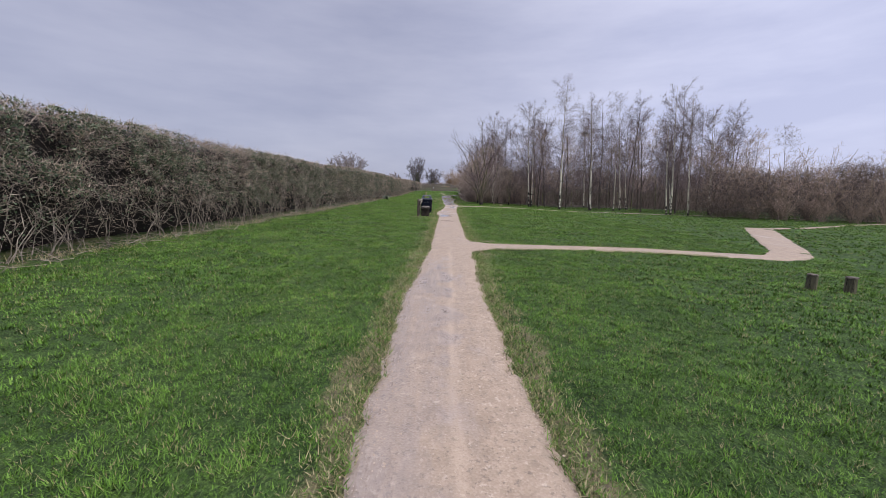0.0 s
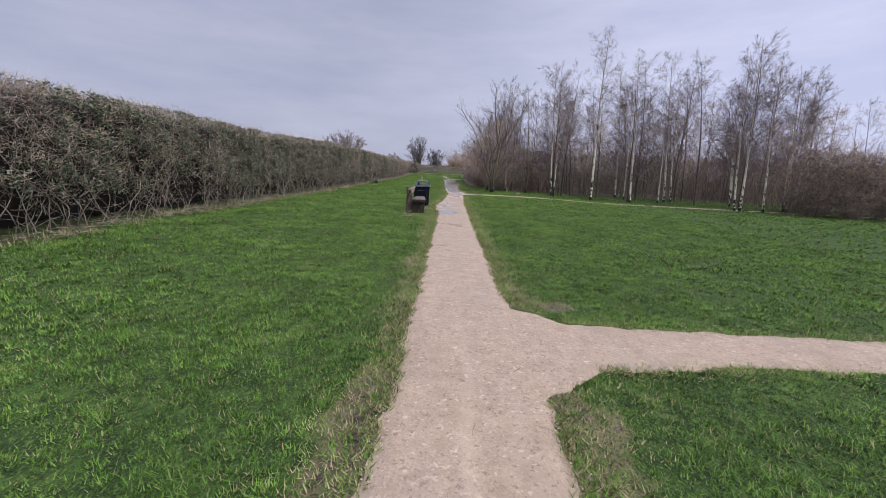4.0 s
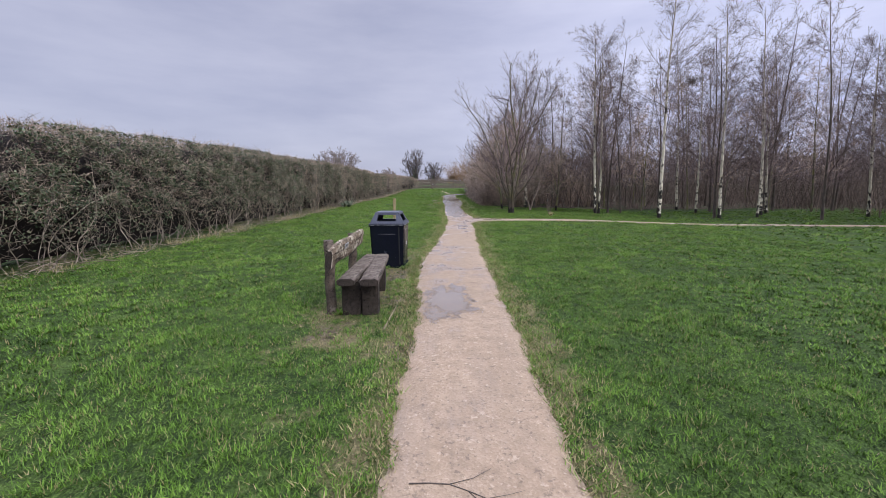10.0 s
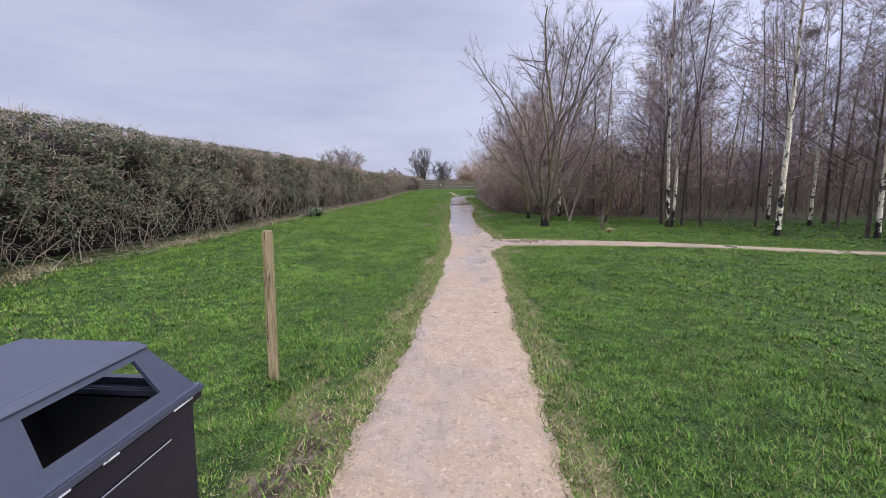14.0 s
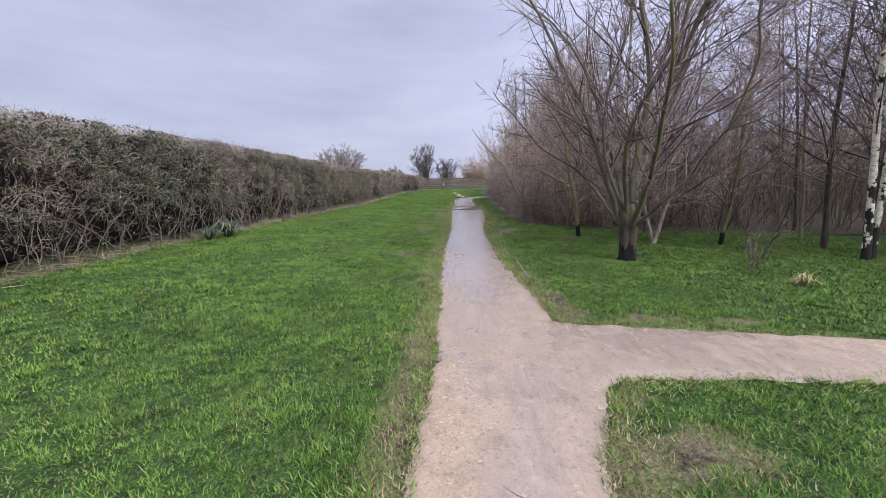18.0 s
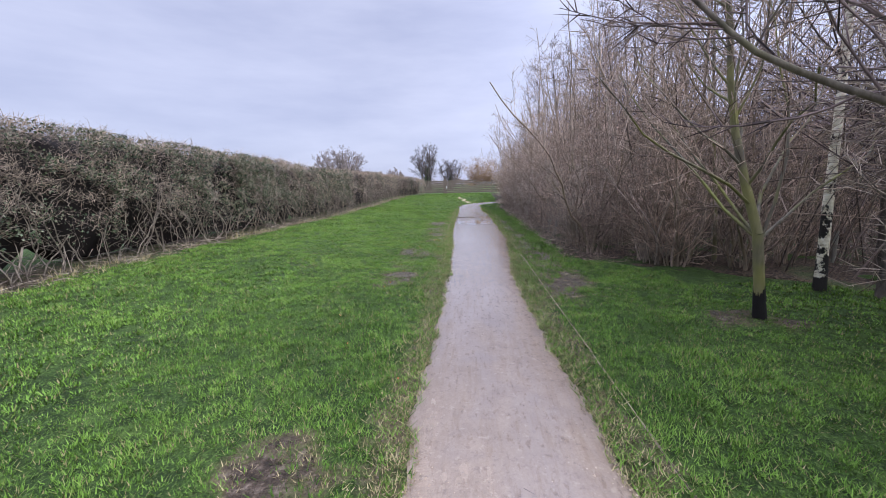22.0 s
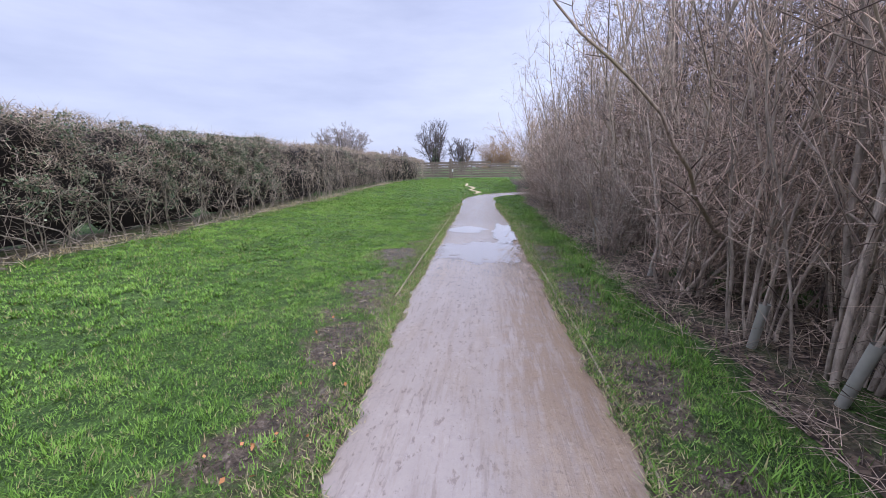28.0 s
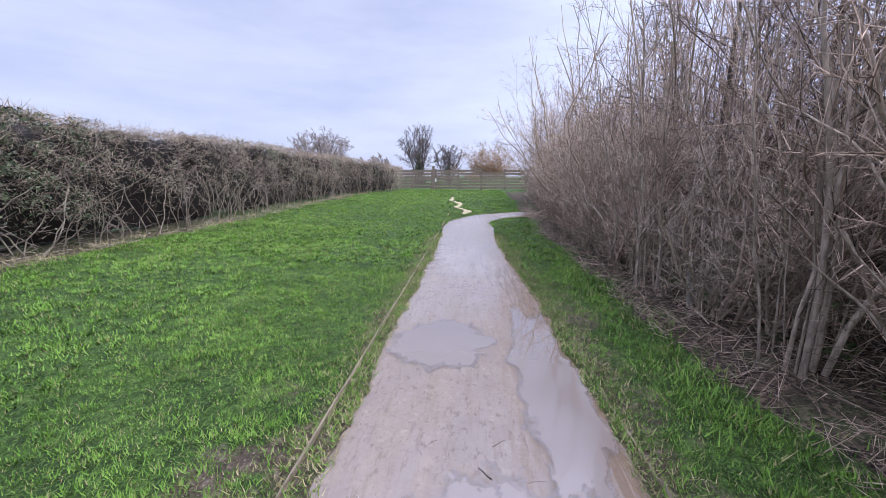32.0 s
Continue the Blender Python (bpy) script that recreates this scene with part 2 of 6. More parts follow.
    muddy = m.mix(m.grey(lines, 0.50, 0.66, 0, 0.55), muddy, (0.125, 0.093, 0.068))
    specks = m.noise(17, 4, 0.6, src=m.stretch(p, (1.6, 0.8, 1)))
    muddy = m.mix(m.grey(specks, 0.58, 0.66, 0, 0.7), muddy, (0.075, 0.057, 0.045))
    scrape = m.noise(6.5, 5, 0.7, src=m.stretch(p, (3.0, 0.35, 1)))
    muddy = m.mix(m.grey(scrape, 0.56, 0.64, 0, 0.55), muddy, (0.095, 0.073, 0.058))
    ridge = m.noise(2.6, 5, 0.65, src=m.stretch(p, (7.0, 0.55, 1)))
    side = m.math("MULTIPLY", m.grey(m.math("ADD", sep.outputs[0], m.grey(mid, 0.3, 0.7, -0.2, 0.2)), 0.2, 0.5), m.grey(sep.outputs[1], 42, 47))
    ridge = m.math("MULTIPLY", m.grey(ridge, 0.47, 0.56), side)
    muddy = m.mix(m.math("MULTIPLY", ridge, 0.85), muddy, (0.105, 0.068, 0.042))
    muddy = m.mix(rut, muddy, (0.125, 0.083, 0.05))
    m.color(m.mix(m.math("MULTIPLY", wet, 0.8), base, muddy))
    m.rough(m.grey(m.math("SUBTRACT", wet, m.math("MULTIPLY", mid, 0.35)), -0.05, 0.40, 0.88, 0.13))
    h = m.math("ADD", m.math("MULTIPLY", grit.outputs["Distance"], 0.5), m.math("ADD", mid, m.math("ADD", m.math("MULTIPLY", track, 0.6), m.math("SUBTRACT", m.math("MULTIPLY", lines, 0.9), m.math("MULTIPLY", ridge, 1.6)))))
    m.bump(m.math("MULTIPLY", h, m.grey(wet, 0.2, 0.7, 1.0, 0.22)), 0.6, 0.010)
    return m.m


def mat_water(name, low, high, full=3.2):
    """Shallow water that thins out into the wet ground at its shore."""
    m = Mat(name, 0.04, spec=0.6)
    p = m.position()
    m.color(m.mix(m.noise(1.6, 4, src=p), low, high))
    m.b.inputs["Coat Weight"].default_value = 1.0
    m.b.inputs["Coat Roughness"].default_value = 0.02
    m.bump(m.noise(9, 2, src=p), 0.04, 0.004)
    depth = m.t.nodes.new("ShaderNodeAttribute")
    depth.attribute_name = "depth"
    shore = m.math("ADD", m.math("MULTIPLY", depth.outputs["Fac"], full), m.grey(m.noise(5.5, 6, 0.7, src=m.stretch(p, (1, 0.7, 1))), 0.3, 0.7, -0.65, 0.45))
    m.link(m.grey(shore, 0.0, 0.45, 0, 0.92), m.b.inputs["Alpha"])
    return m.m


def mat_bark(name, dark, light, scale=14, moss=None, rough=0.85, foot=0.0):
    m = Mat(name, rough, spec=0.2)
    n = m.noise(scale, 5, 0.65, src=m.stretch(m.co, (1, 1, 0.25)))
    big = m.noise(1.3, 3, src=m.position())
    c = m.ramp(n, [(0.3, dark), (0.7, light)])
    own = m.t.nodes.new("ShaderNodeObjectInfo").outputs["Random"]
    c = m.mix(m.grey(own, 0, 1, 0.0, 0.5), c, dark)
    if moss:
        c = m.mix(m.grey(big, 0.45, 0.65, 0, 0.8), c, moss)
    if foot:
        sep = m.t.nodes.new("ShaderNodeSeparateXYZ")
        m.link(m.co, sep.inputs[0])
        edge = m.math("ADD", sep.outputs[2], m.grey(n, 0.3, 0.7, -0.12, 0.12))
        c = m.mix(m.grey(edge, foot, foot + 0.05, 1, 0), c, (0.012, 0.011, 0.010))
    m.color(c).bump(n, 0.6, 0.012)
    return m.m


def mat_birch():
    """Creamy white bark with black blotches that join up towards the foot."""
    m = Mat("birch_bark", 0.7, spec=0.3)
    blot = m.noise(6.5, 5, 0.62, src=m.stretch(m.co, (1.0, 1.0, 0.75)))
    patch = m.noise(1.7, 3, 0.5)
    rings = m.noise(7, 3, 0.6, src=m.stretch(m.co, (0.7, 0.7, 7)))
    flakes = m.noise(14, 5, 0.7)
    white = m.ramp(flakes, [(0.3, (0.42, 0.36, 0.23)), (0.5, (0.72, 0.66, 0.50)), (0.65, (0.84, 0.80, 0.68))])
    white = m.mix(m.grey(rings, 0.58, 0.66, 0, 0.7), white, (0.14, 0.11, 0.08))
    sep = m.t.nodes.new("ShaderNodeSeparateXYZ")
    m.link(m.co, sep.inputs[0])
    z = sep.outputs[2]
    foot = m.math("ADD", m.grey(z, 0.25, 2.2, 0.10, -0.02), m.grey(z, 0.10, 0.26, 0.6, 0.0))
    white = m.mix(m.grey(z, 3.2, 6.5, 0, 0.85), white, m.mix(flakes, (0.20, 0.165, 0.14), (0.44, 0.38, 0.31)))
    dark = m.grey(m.math("ADD", m.math("ADD", blot, foot), m.grey(patch, 0.3, 0.7, -0.09, 0.09)), 0.535, 0.575)
    m.color(m.mix(dark, white, (0.022, 0.019, 0.016))).bump(m.math("SUBTRACT", flakes, dark), 0.6, 0.012)
    return m.m


def mat_twig(name, a, b):
    m = Mat(name, 0.8, spec=0.2)
    n = m.noise(2.3, 3, src=m.position())
    f = m.noise(40, 2, src=m.position())
    each = m.t.nodes.new("ShaderNodeNewGeometry").outputs["Random Per Island"]
    tone = m.math("ADD", m.math("MULTIPLY", n, 0.35), m.math("ADD", m.math("MULTIPLY", f, 0.25), m.math("MULTIPLY", each, 0.40)))
    m.color(m.ramp(tone, [(0.30, a), (0.72, b)]))
    return m.m


def mat_timber(name, dark, light, lichen=None, scale=7, axis=(6, 0.5, 6)):
    m = Mat(name, 0.85, spec=0.2)
    g = m.noise(scale, 6, 0.65, src=m.stretch(m.co, axis))
    f = m.noise(16, 5, 0.7)
    c = m.ramp(g, [(0.3, dark), (0.5, tuple((a + b) / 2 for a, b in zip(dark, light))), (0.72, light)])
    if lichen:
        c = m.mix(m.math("MULTIPLY", m.grey(f, 0.46, 0.54), m.grey(m.noise(3.2, 4, 0.6), 0.42, 0.55)), c, lichen)
    crack = m.noise(scale * 0.9, 3, 0.5, src=m.stretch(m.co, (axis[0] * 2.2, axis[1] * 0.55, axis[2] * 2.2)))
    c = m.mix(m.grey(crack, 0.60, 0.68, 0, 0.85), c, tuple(v * 0.35 for v in dark))
    m.color(c).bump(m.math("ADD", m.math("SUBTRACT", g, m.grey(crack, 0.58, 0.68)), m.math("MULTIPLY", f, 0.5)), 0.9, 0.014)
    return m.m


def mat_plain(name, c, rough=0.5, metal=0.0, spec=0.4, scale=20, vary=0.25):
    m = Mat(name, rough, metal, spec)
    n = m.noise(scale, 5, 0.65)
    m.color(m.mix(n, tuple(v * (1 - vary) for v in c), tuple(v * (1 + vary) for v in c))).bump(n, 0.08, 0.004)
    return m.m


def mat_litter():
    m = Mat("leaf_litter", 0.9, spec=0.15)
    p = m.position()
    v = m.node("ShaderNodeTexVoronoi", Scale=34.0)
    m.link(p, v.inputs["Vector"])
    n = m.noise(1.4, 5, src=p)
    c = m.ramp(v.outputs["Color"], [(0.15, (0.018, 0.013, 0.010)), (0.5, (0.045, 0.032, 0.023)), (0.9, (0.12, 0.085, 0.058))])
    c = m.mix(m.grey(n, 0.52, 0.68, 0, 0.7), c, (0.045, 0.075, 0.02))
    m.color(c).bump(v.outputs["Distance"], 0.8, 0.03)
    return m.m


M_GROUND, M_PATH, M_WATER, M_LITTER = mat_ground(), mat_path(), mat_water("puddle_water", (0.150, 0.115, 0.092), (0.190, 0.150, 0.122)), mat_litter()
M_FILM = mat_water("clear_shallow_water", (0.165, 0.122, 0.084), (0.21, 0.158, 0.11), 1.3)
M_GRASS = mat_grass("grass_blade", [(0.37, (0.020, 0.045, 0.007)), (0.46, (0.056, 0.114, 0.014)), (0.55, (0.108, 0.198, 0.028)), (0.66, (0.165, 0.262, 0.050))], (0.185, 0.165, 0.075))
M_DEADGRASS = mat_grass("dry_grass_blade", [(0.35, (0.20, 0.16, 0.08)), (0.65, (0.34, 0.29, 0.16))])
M_BIRCH = mat_birch()
M_BARK = mat_bark("dark_bark", (0.040, 0.033, 0.028), (0.17, 0.142, 0.118))
M_LIMB = mat_bark("dark_mossy_limb", (0.050, 0.042, 0.034), (0.22, 0.185, 0.145), moss=(0.135, 0.130, 0.055))
M_FLUTED = mat_bark("dark_fluted_bark", (0.028, 0.023, 0.018), (0.13, 0.102, 0.074), moss=(0.12, 0.112, 0.05), foot=0.28)
M_MOSSBARK = mat_bark("mossy_bark", (0.077, 0.070, 0.053), (0.238, 0.210, 0.161), moss=(0.210, 0.210, 0.063))
M_FOOTBARK = mat_bark("mossy_bark_dark_foot", (0.07, 0.062, 0.045), (0.24, 0.21, 0.155), moss=(0.22, 0.215, 0.065), foot=0.32)
M_HAZEL = mat_bark("hazel_bark", (0.10, 0.08, 0.062), (0.58, 0.475, 0.375), scale=20)
M_RUSSET_STEM = mat_bark("brown_stem_bark", (0.09, 0.068, 0.054), (0.54, 0.42, 0.33), scale=20, moss=(0.20, 0.165, 0.10))
M_TWIG_BIRCH = mat_twig("birch_twig", (0.035, 0.026, 0.025), (0.22, 0.165, 0.150))
M_TWIG_PALE = mat_twig("pale_twig", (0.09, 0.07, 0.055), (0.50, 0.42, 0.33))
M_TWIG_BROWN = mat_twig("brown_twig", (0.085, 0.060, 0.046), (0.60, 0.445, 0.335))
M_TWIG_GREY = mat_twig("grey_twig", (0.055, 0.041, 0.032), (0.46, 0.35, 0.265))
# dark brown twigs; also darkened to stand for shade inside the wood
M_TWIG_DARK = mat_twig("brown_and_inner_shade_twig", (0.030, 0.023, 0.019), (0.22, 0.168, 0.135))
M_HEDGE_TWIG = mat_twig("hedge_twig", (0.030, 0.024, 0.019), (0.46, 0.37, 0.285))
M_HEDGE_TIP = mat_twig("hedge_tip", (0.085, 0.070, 0.054), (0.35, 0.29, 0.225))
M_HEDGE_STEM = mat_bark("hedge_stem", (0.034, 0.028, 0.023), (0.42, 0.355, 0.28), scale=18)
# near-black: the hedge's inner shade put into the colour
M_SHADE_CORE = mat_twig("twig_mass", (0.005, 0.004, 0.004), (0.018, 0.014, 0.012))
M_IVY = mat_leaf("ivy_leaf", [(0.22, (0.018, 0.032, 0.014)), (0.50, (0.050, 0.075, 0.034)), (0.68, (0.11, 0.14, 0.075)), (0.82, (0.22, 0.23, 0.15))])
M_BENCH = mat_timber("weathered_oak", (0.026, 0.020, 0.016), (0.13, 0.102, 0.080), lichen=(0.15, 0.127, 0.102), scale=5, axis=(5, 0.8, 5))
M_STUMP = mat_timber("mossy_stump", (0.03, 0.028, 0.018), (0.11, 0.10, 0.06), axis=(5, 5, 0.6))
M_BENCH_BACK = mat_timber("lichened_oak", (0.042, 0.031, 0.021), (0.185, 0.140, 0.097), lichen=(0.40, 0.36, 0.28), scale=5, axis=(5, 0.8, 5))
M_ENDGRAIN = mat_timber("dark_end_grain", (0.018, 0.015, 0.013), (0.055, 0.043, 0.035), axis=(3, 3, 3))
M_FENCE = mat_timber("grey_fence_timber", (0.07, 0.056, 0.045), (0.20, 0.165, 0.135), axis=(0.5, 6, 6))
M_POST = mat_timber("treated_softwood", (0.17, 0.13, 0.07), (0.36, 0.29, 0.17), axis=(6, 6, 0.5))
M_BOARD = mat_timber("edging_timber", (0.11, 0.088, 0.062), (0.30, 0.245, 0.17), axis=(6, 0.5, 6))
M_BIN = mat_plain("black_plastic", (0.006, 0.007, 0.013), 0.24, spec=0.25, scale=14)
M_BIN_HOOD = mat_plain("grey_black_hood", (0.038, 0.043, 0.064), 0.45, spec=0.45, scale=25)
M_BIN_IN = mat_plain("bin_inside", (0.006, 0.006, 0.007), 0.8)
M_SCUFF = mat_plain("pale_scuff", (0.20, 0.20, 0.22), 0.7)
M_PALE = mat_plain("pale_sign", (0.42, 0.42, 0.43), 0.6)
M_METAL = mat_plain("dull_metal", (0.45, 0.46, 0.48), 0.45, metal=0.6, scale=60)
M_GUARD = mat_plain("tree_guard_plastic", (0.24, 0.23, 0.19), 0.6, scale=9)
M_SAND = mat_plain("dry_trodden_straw", (0.27, 0.225, 0.125), 0.9, vary=0.5)
M_STONE = mat_plain("pale_stone", (0.30, 0.23, 0.165), 0.85, vary=0.45)
M_CLOD = mat_twig("wet_earth", (0.030, 0.022, 0.016), (0.14, 0.106, 0.080))
M_BRICKBIT = mat_plain("orange_leaf", (0.40, 0.17, 0.07), 0.7)
M_FAR_DARK = mat_twig("far_dark_twig", (0.05, 0.042, 0.042), (0.13, 0.11, 0.105))
M_FAR = mat_twig("far_twig", (0.12, 0.10, 0.095), (0.28, 0.235, 0.22))


# ---- geometry helpers ----
def part(name, bm, material, parent=None, label="", smooth=False):
    me = bpy.data.meshes.new(name)
    bm.to_mesh(me)
    bm.free()
    me.materials.append(material)
    if smooth:
        me.polygons.foreach_set("use_smooth", [True] * len(me.polygons))
    ob = new(name, me)
    ob.parent = parent
    return tagged(ob, label)


def raw(name, verts, faces, material, parent=None, label="", smooth=False):
    """One mesh object from arrays of corners and of triangles or quads."""
    verts, faces = np.asarray(verts, np.float32), np.asarray(faces, np.int32)
    n, k = faces.shape
    me = bpy.data.meshes.new(name)
    me.vertices.add(len(verts))
    me.vertices.foreach_set("co", verts.ravel())
    me.loops.add(n * k)
    me.loops.foreach_set("vertex_index", faces.ravel())
    me.polygons.add(n)
    me.polygons.foreach_set("loop_start", np.arange(0, n * k, k, dtype=np.int32))
    if smooth:
        me.polygons.foreach_set("use_smooth", np.ones(n, dtype=bool))
    me.update(calc_edges=True)
    me.materials.append(material)
    ob = new(name, me)
    ob.parent = parent
    return tagged(ob, label)


def empty(name, m, label, category, group="", kind=""):
    ob = new(name)
    ob.matrix_basis = m
    return tagged(ob, label, category, group, kind)


def box(bm, x0, x1, y0, y1, z0, z1, bevel=0.0, m=None):
    vs = bmesh.ops.create_cube(bm, size=1)["verts"]
    bmesh.ops.scale(bm, vec=(x1 - x0, y1 - y0, z1 - z0), verts=vs)
    bmesh.ops.translate(bm, vec=((x0 + x1) / 2, (y0 + y1) / 2, (z0 + z1) / 2), verts=vs)
    if m is not None:
        bmesh.ops.transform(bm, matrix=m, verts=vs)
    if bevel:
        es = list({e for v in vs for e in v.link_edges})
        bmesh.ops.bevel(bm, geom=es, offset=bevel, segments=2, affect="EDGES")
    return bm


def smooth01(v, a, b):
    s = np.clip((np.asarray(v, float) - a) / (b - a), 0, 1)
    return s * s * (3 - 2 * s)


def rise(x, y):
    """Height of the land: nearly level, up a little to the hedge and towards the far fence."""
    x, y = np.asarray(x, float), np.asarray(y, float)
    left = smooth01(-x, 1.2, 7.0) * (0.17 + 0.10 * smooth01(y, 24, 45) + 0.10 * smooth01(y, 48, 60))
    right = -0.16 * smooth01(x, 4, 11)
    far = 0.70 * smooth01(y, 56, 79)
    far2 = 3.0 * smooth01(y, 85, 400)
    return left * (1 - smooth01(y, 60, 79) * 0.95) + right + far + far2


def wave(x, f, seed):
    """Uneven line: a sum of sines, about -1 to 1."""
    r = np.random.RandomState(seed)
    s = 0
    for k in range(6):
        s = s + np.sin(x * f * (1.7 ** k) + r.rand() * 7) / (1.35 ** k)
    return s / 2.6


def patchy(x, y, size, seed):
    """Smooth random patches of a given size in metres, 0 to 1."""
    g = np.random.RandomState(seed).rand(256, 256)
    u, v = np.asarray(x, float) / size + 500.0, np.asarray(y, float) / size + 500.0
    i, j = np.floor(u).astype(int), np.floor(v).astype(int)
    s, t = u - i, v - j
    s, t = s * s * (3 - 2 * s), t * t * (3 - 2 * t)
    i, j, i2, j2 = i % 256, j % 256, (i + 1) % 256, (j + 1) % 256
    return (g[i, j] * (1 - s) + g[i2, j] * s) * (1 - t) + (g[i, j2] * (1 - s) + g[i2, j2] * s) * t


def tubes(segs, sides):
    """Tapered tubes from rows of p0, p1, r0, r1: corners and quads."""
    s = np.asarray(segs, float)
    p0, p1, r0, r1 = s[:, :3], s[:, 3:6], s[:, 6], s[:, 7]
    d = p1 - p0
    d /= np.linalg.norm(d, axis=1, keepdims=True) + 1e-9
    ref = np.where(np.abs(d[:, 2:3]) > 0.9, np.array([[1.0, 0, 0]]), np.array([[0, 0, 1.0]]))
    u = np.cross(d, ref)
    u /= np.linalg.norm(u, axis=1, keepdims=True) + 1e-9
    v = np.cross(d, u)
    n = len(s)
    a = np.arange(sides) * 2 * np.pi / sides
    ring = np.cos(a)[None, :, None] * u[:, None] + np.sin(a)[None, :, None] * v[:, None]
    lo = p0[:, None] + ring * r0[:, None, None]
    hi = p1[:, None] + ring * r1[:, None, None]
    verts = np.concatenate([lo, hi], 1).reshape(-1, 3)
    k = np.arange(sides)
    q = np.stack([k, (k + 1) % sides, sides + (k + 1) % sides, sides + k], -1)
    faces = (np.arange(n)[:, None, None] * (2 * sides) + q[None]).reshape(-1, 4)
    return verts, faces


def pole(rings, sides):
    """One connected tube through rings of centre and radius, closed at its top: corners and quads."""
    ang = np.arange(sides) * 2 * np.pi / sides
    rings = list(rings) + [(*rings[-1][:3], 0.0005)]
    verts = np.concatenate([np.stack([x + r * np.cos(ang), y + r * np.sin(ang), z + 0 * ang], -1) for x, y, z, r in rings])
    k = np.arange(sides)
    q = np.stack([k, (k + 1) % sides, sides + (k + 1) % sides, sides + k], -1)
    return verts, np.concatenate([q + i * sides for i in range(len(rings) - 1)])


def spikes(p, d, length, width, bend=0.25, rng=None):
    """Thin three-sided spikes (twigs) from points, ways and lengths: corners and triangles."""
    n = len(p)
    d = d / (np.linalg.norm(d, axis=1, keepdims=True) + 1e-9)
    ref = rng.normal(size=(n, 3))
    u = np.cross(d, ref)
    u /= np.linalg.norm(u, axis=1, keepdims=True) + 1e-9
    v = np.cross(d, u)
    w = np.asarray(width).reshape(-1, 1)
    le = np.asarray(length).reshape(-1, 1)
    b = [p + w * (np.cos(t) * u + np.sin(t) * v) for t in (0, 2.1, 4.2)]
    tip = p + d * le + u * le * bend * rng.uniform(-1, 1, (n, 1))
    verts = np.stack([*b, tip], 1).reshape(-1, 3)
    f = np.array([[0, 1, 3], [1, 2, 3], [2, 0, 3]])
    return verts, (np.arange(n)[:, None, None] * 4 + f[None]).reshape(-1, 3)


def sprigs(p, d, length, width, rng):
    """Crooked twigs: a spike with a side shoot that leaves it half way."""
    d = d / (np.linalg.norm(d, axis=1, keepdims=True) + 1e-9)
    le = np.asarray(length)
    va, fa = spikes(p, d, le * 0.75, width, 0.2, rng)
    vb, fb = spikes(p + d * (le * 0.36)[:, None], d + rng.normal(size=d.shape) * 0.55, le * 0.6, np.asarray(width) * 0.6, 0.3, rng)
    return np.concatenate([va, vb]), np.concatenate([fa, fb + len(va)])


def leaves(p, size, rng):
    """Small kite-shaped leaves at points: corners and quads."""
    n = len(p)
    a = rng.normal(size=(n, 3))
    a[:, 2] -= 0.4
    a /= np.linalg.norm(a, axis=1, keepdims=True)
    b = np.cross(a, rng.normal(size=(n, 3)))
    b /= np.linalg.norm(b, axis=1, keepdims=True)
    s = size * rng.uniform(0.6, 1.3, (n, 1))
    verts = np.stack([p - a * s * 0.5, p + b * s * 0.42, p + a * s * 0.6, p - b * s * 0.42], 1).reshape(-1, 3)
    return verts, np.arange(n * 4).reshape(n, 4)


# ---- the land ----
def sheet(name, xs, ys, height, material, label, kind="structure"):
    gx, gy = np.meshgrid(xs, ys)
    verts = np.stack([gx, gy, height(gx, gy)], -1).reshape(-1, 3)
    nx, ny = len(xs), len(ys)
    i = np.arange(ny - 1)[:, None] * nx + np.arange(nx - 1)[None]
    faces = np.stack([i, i + 1, i + nx + 1, i + nx], -1).reshape(-1, 4)
    return tagged(raw(name, verts, faces, material, smooth=True), label, name.split("_")[0], kind=kind)


def lumps(x, y):
    off = smooth01(np.abs(x - 0.1), 0.7, 2.0)
    near = smooth01(y, -6, -4) * (1 - smooth01(y, 78, 82)) * smooth01(x, -9.5, -8.5) * (1 - smooth01(x, 28, 31))
    return off * 0.008 * (np.sin(x * 2.1 + 1.3 * np.sin(y * 1.7)) + np.sin(y * 2.7 + x)) + near * off * (0.045 * (patchy(x, y, 0.62, 71) - 0.5) + 0.03 * (patchy(x, y, 0.27, 72) - 0.5))


XS = np.concatenate([[-2500, -900, -300, -120, -60, -35, -22, -15, -12], np.arange(-10, -4, 0.22), np.arange(-4, -2.2, 0.13), np.arange(-2.2, 2.2, 0.065), np.arange(2.2, 4, 0.13), np.arange(4, 10, 0.22), np.arange(10, 34, 0.5), [36, 45, 60, 90, 160, 400, 1000, 2500]])
YS = np.concatenate([[-2500, -600, -150, -50, -20, -10], np.arange(-6, 34, 0.16), np.arange(34, 54, 0.08), np.arange(54, 60, 0.16), np.arange(60, 84, 0.3), [86, 90, 96, 105, 120, 150, 200, 280, 400, 700, 1300, 2500]])
land = sheet("ground", XS, YS, lambda x, y: rise(x, y) + lumps(x, y) - 0.004, M_GROUND, "green winter turf with worn brown patches beside the path")


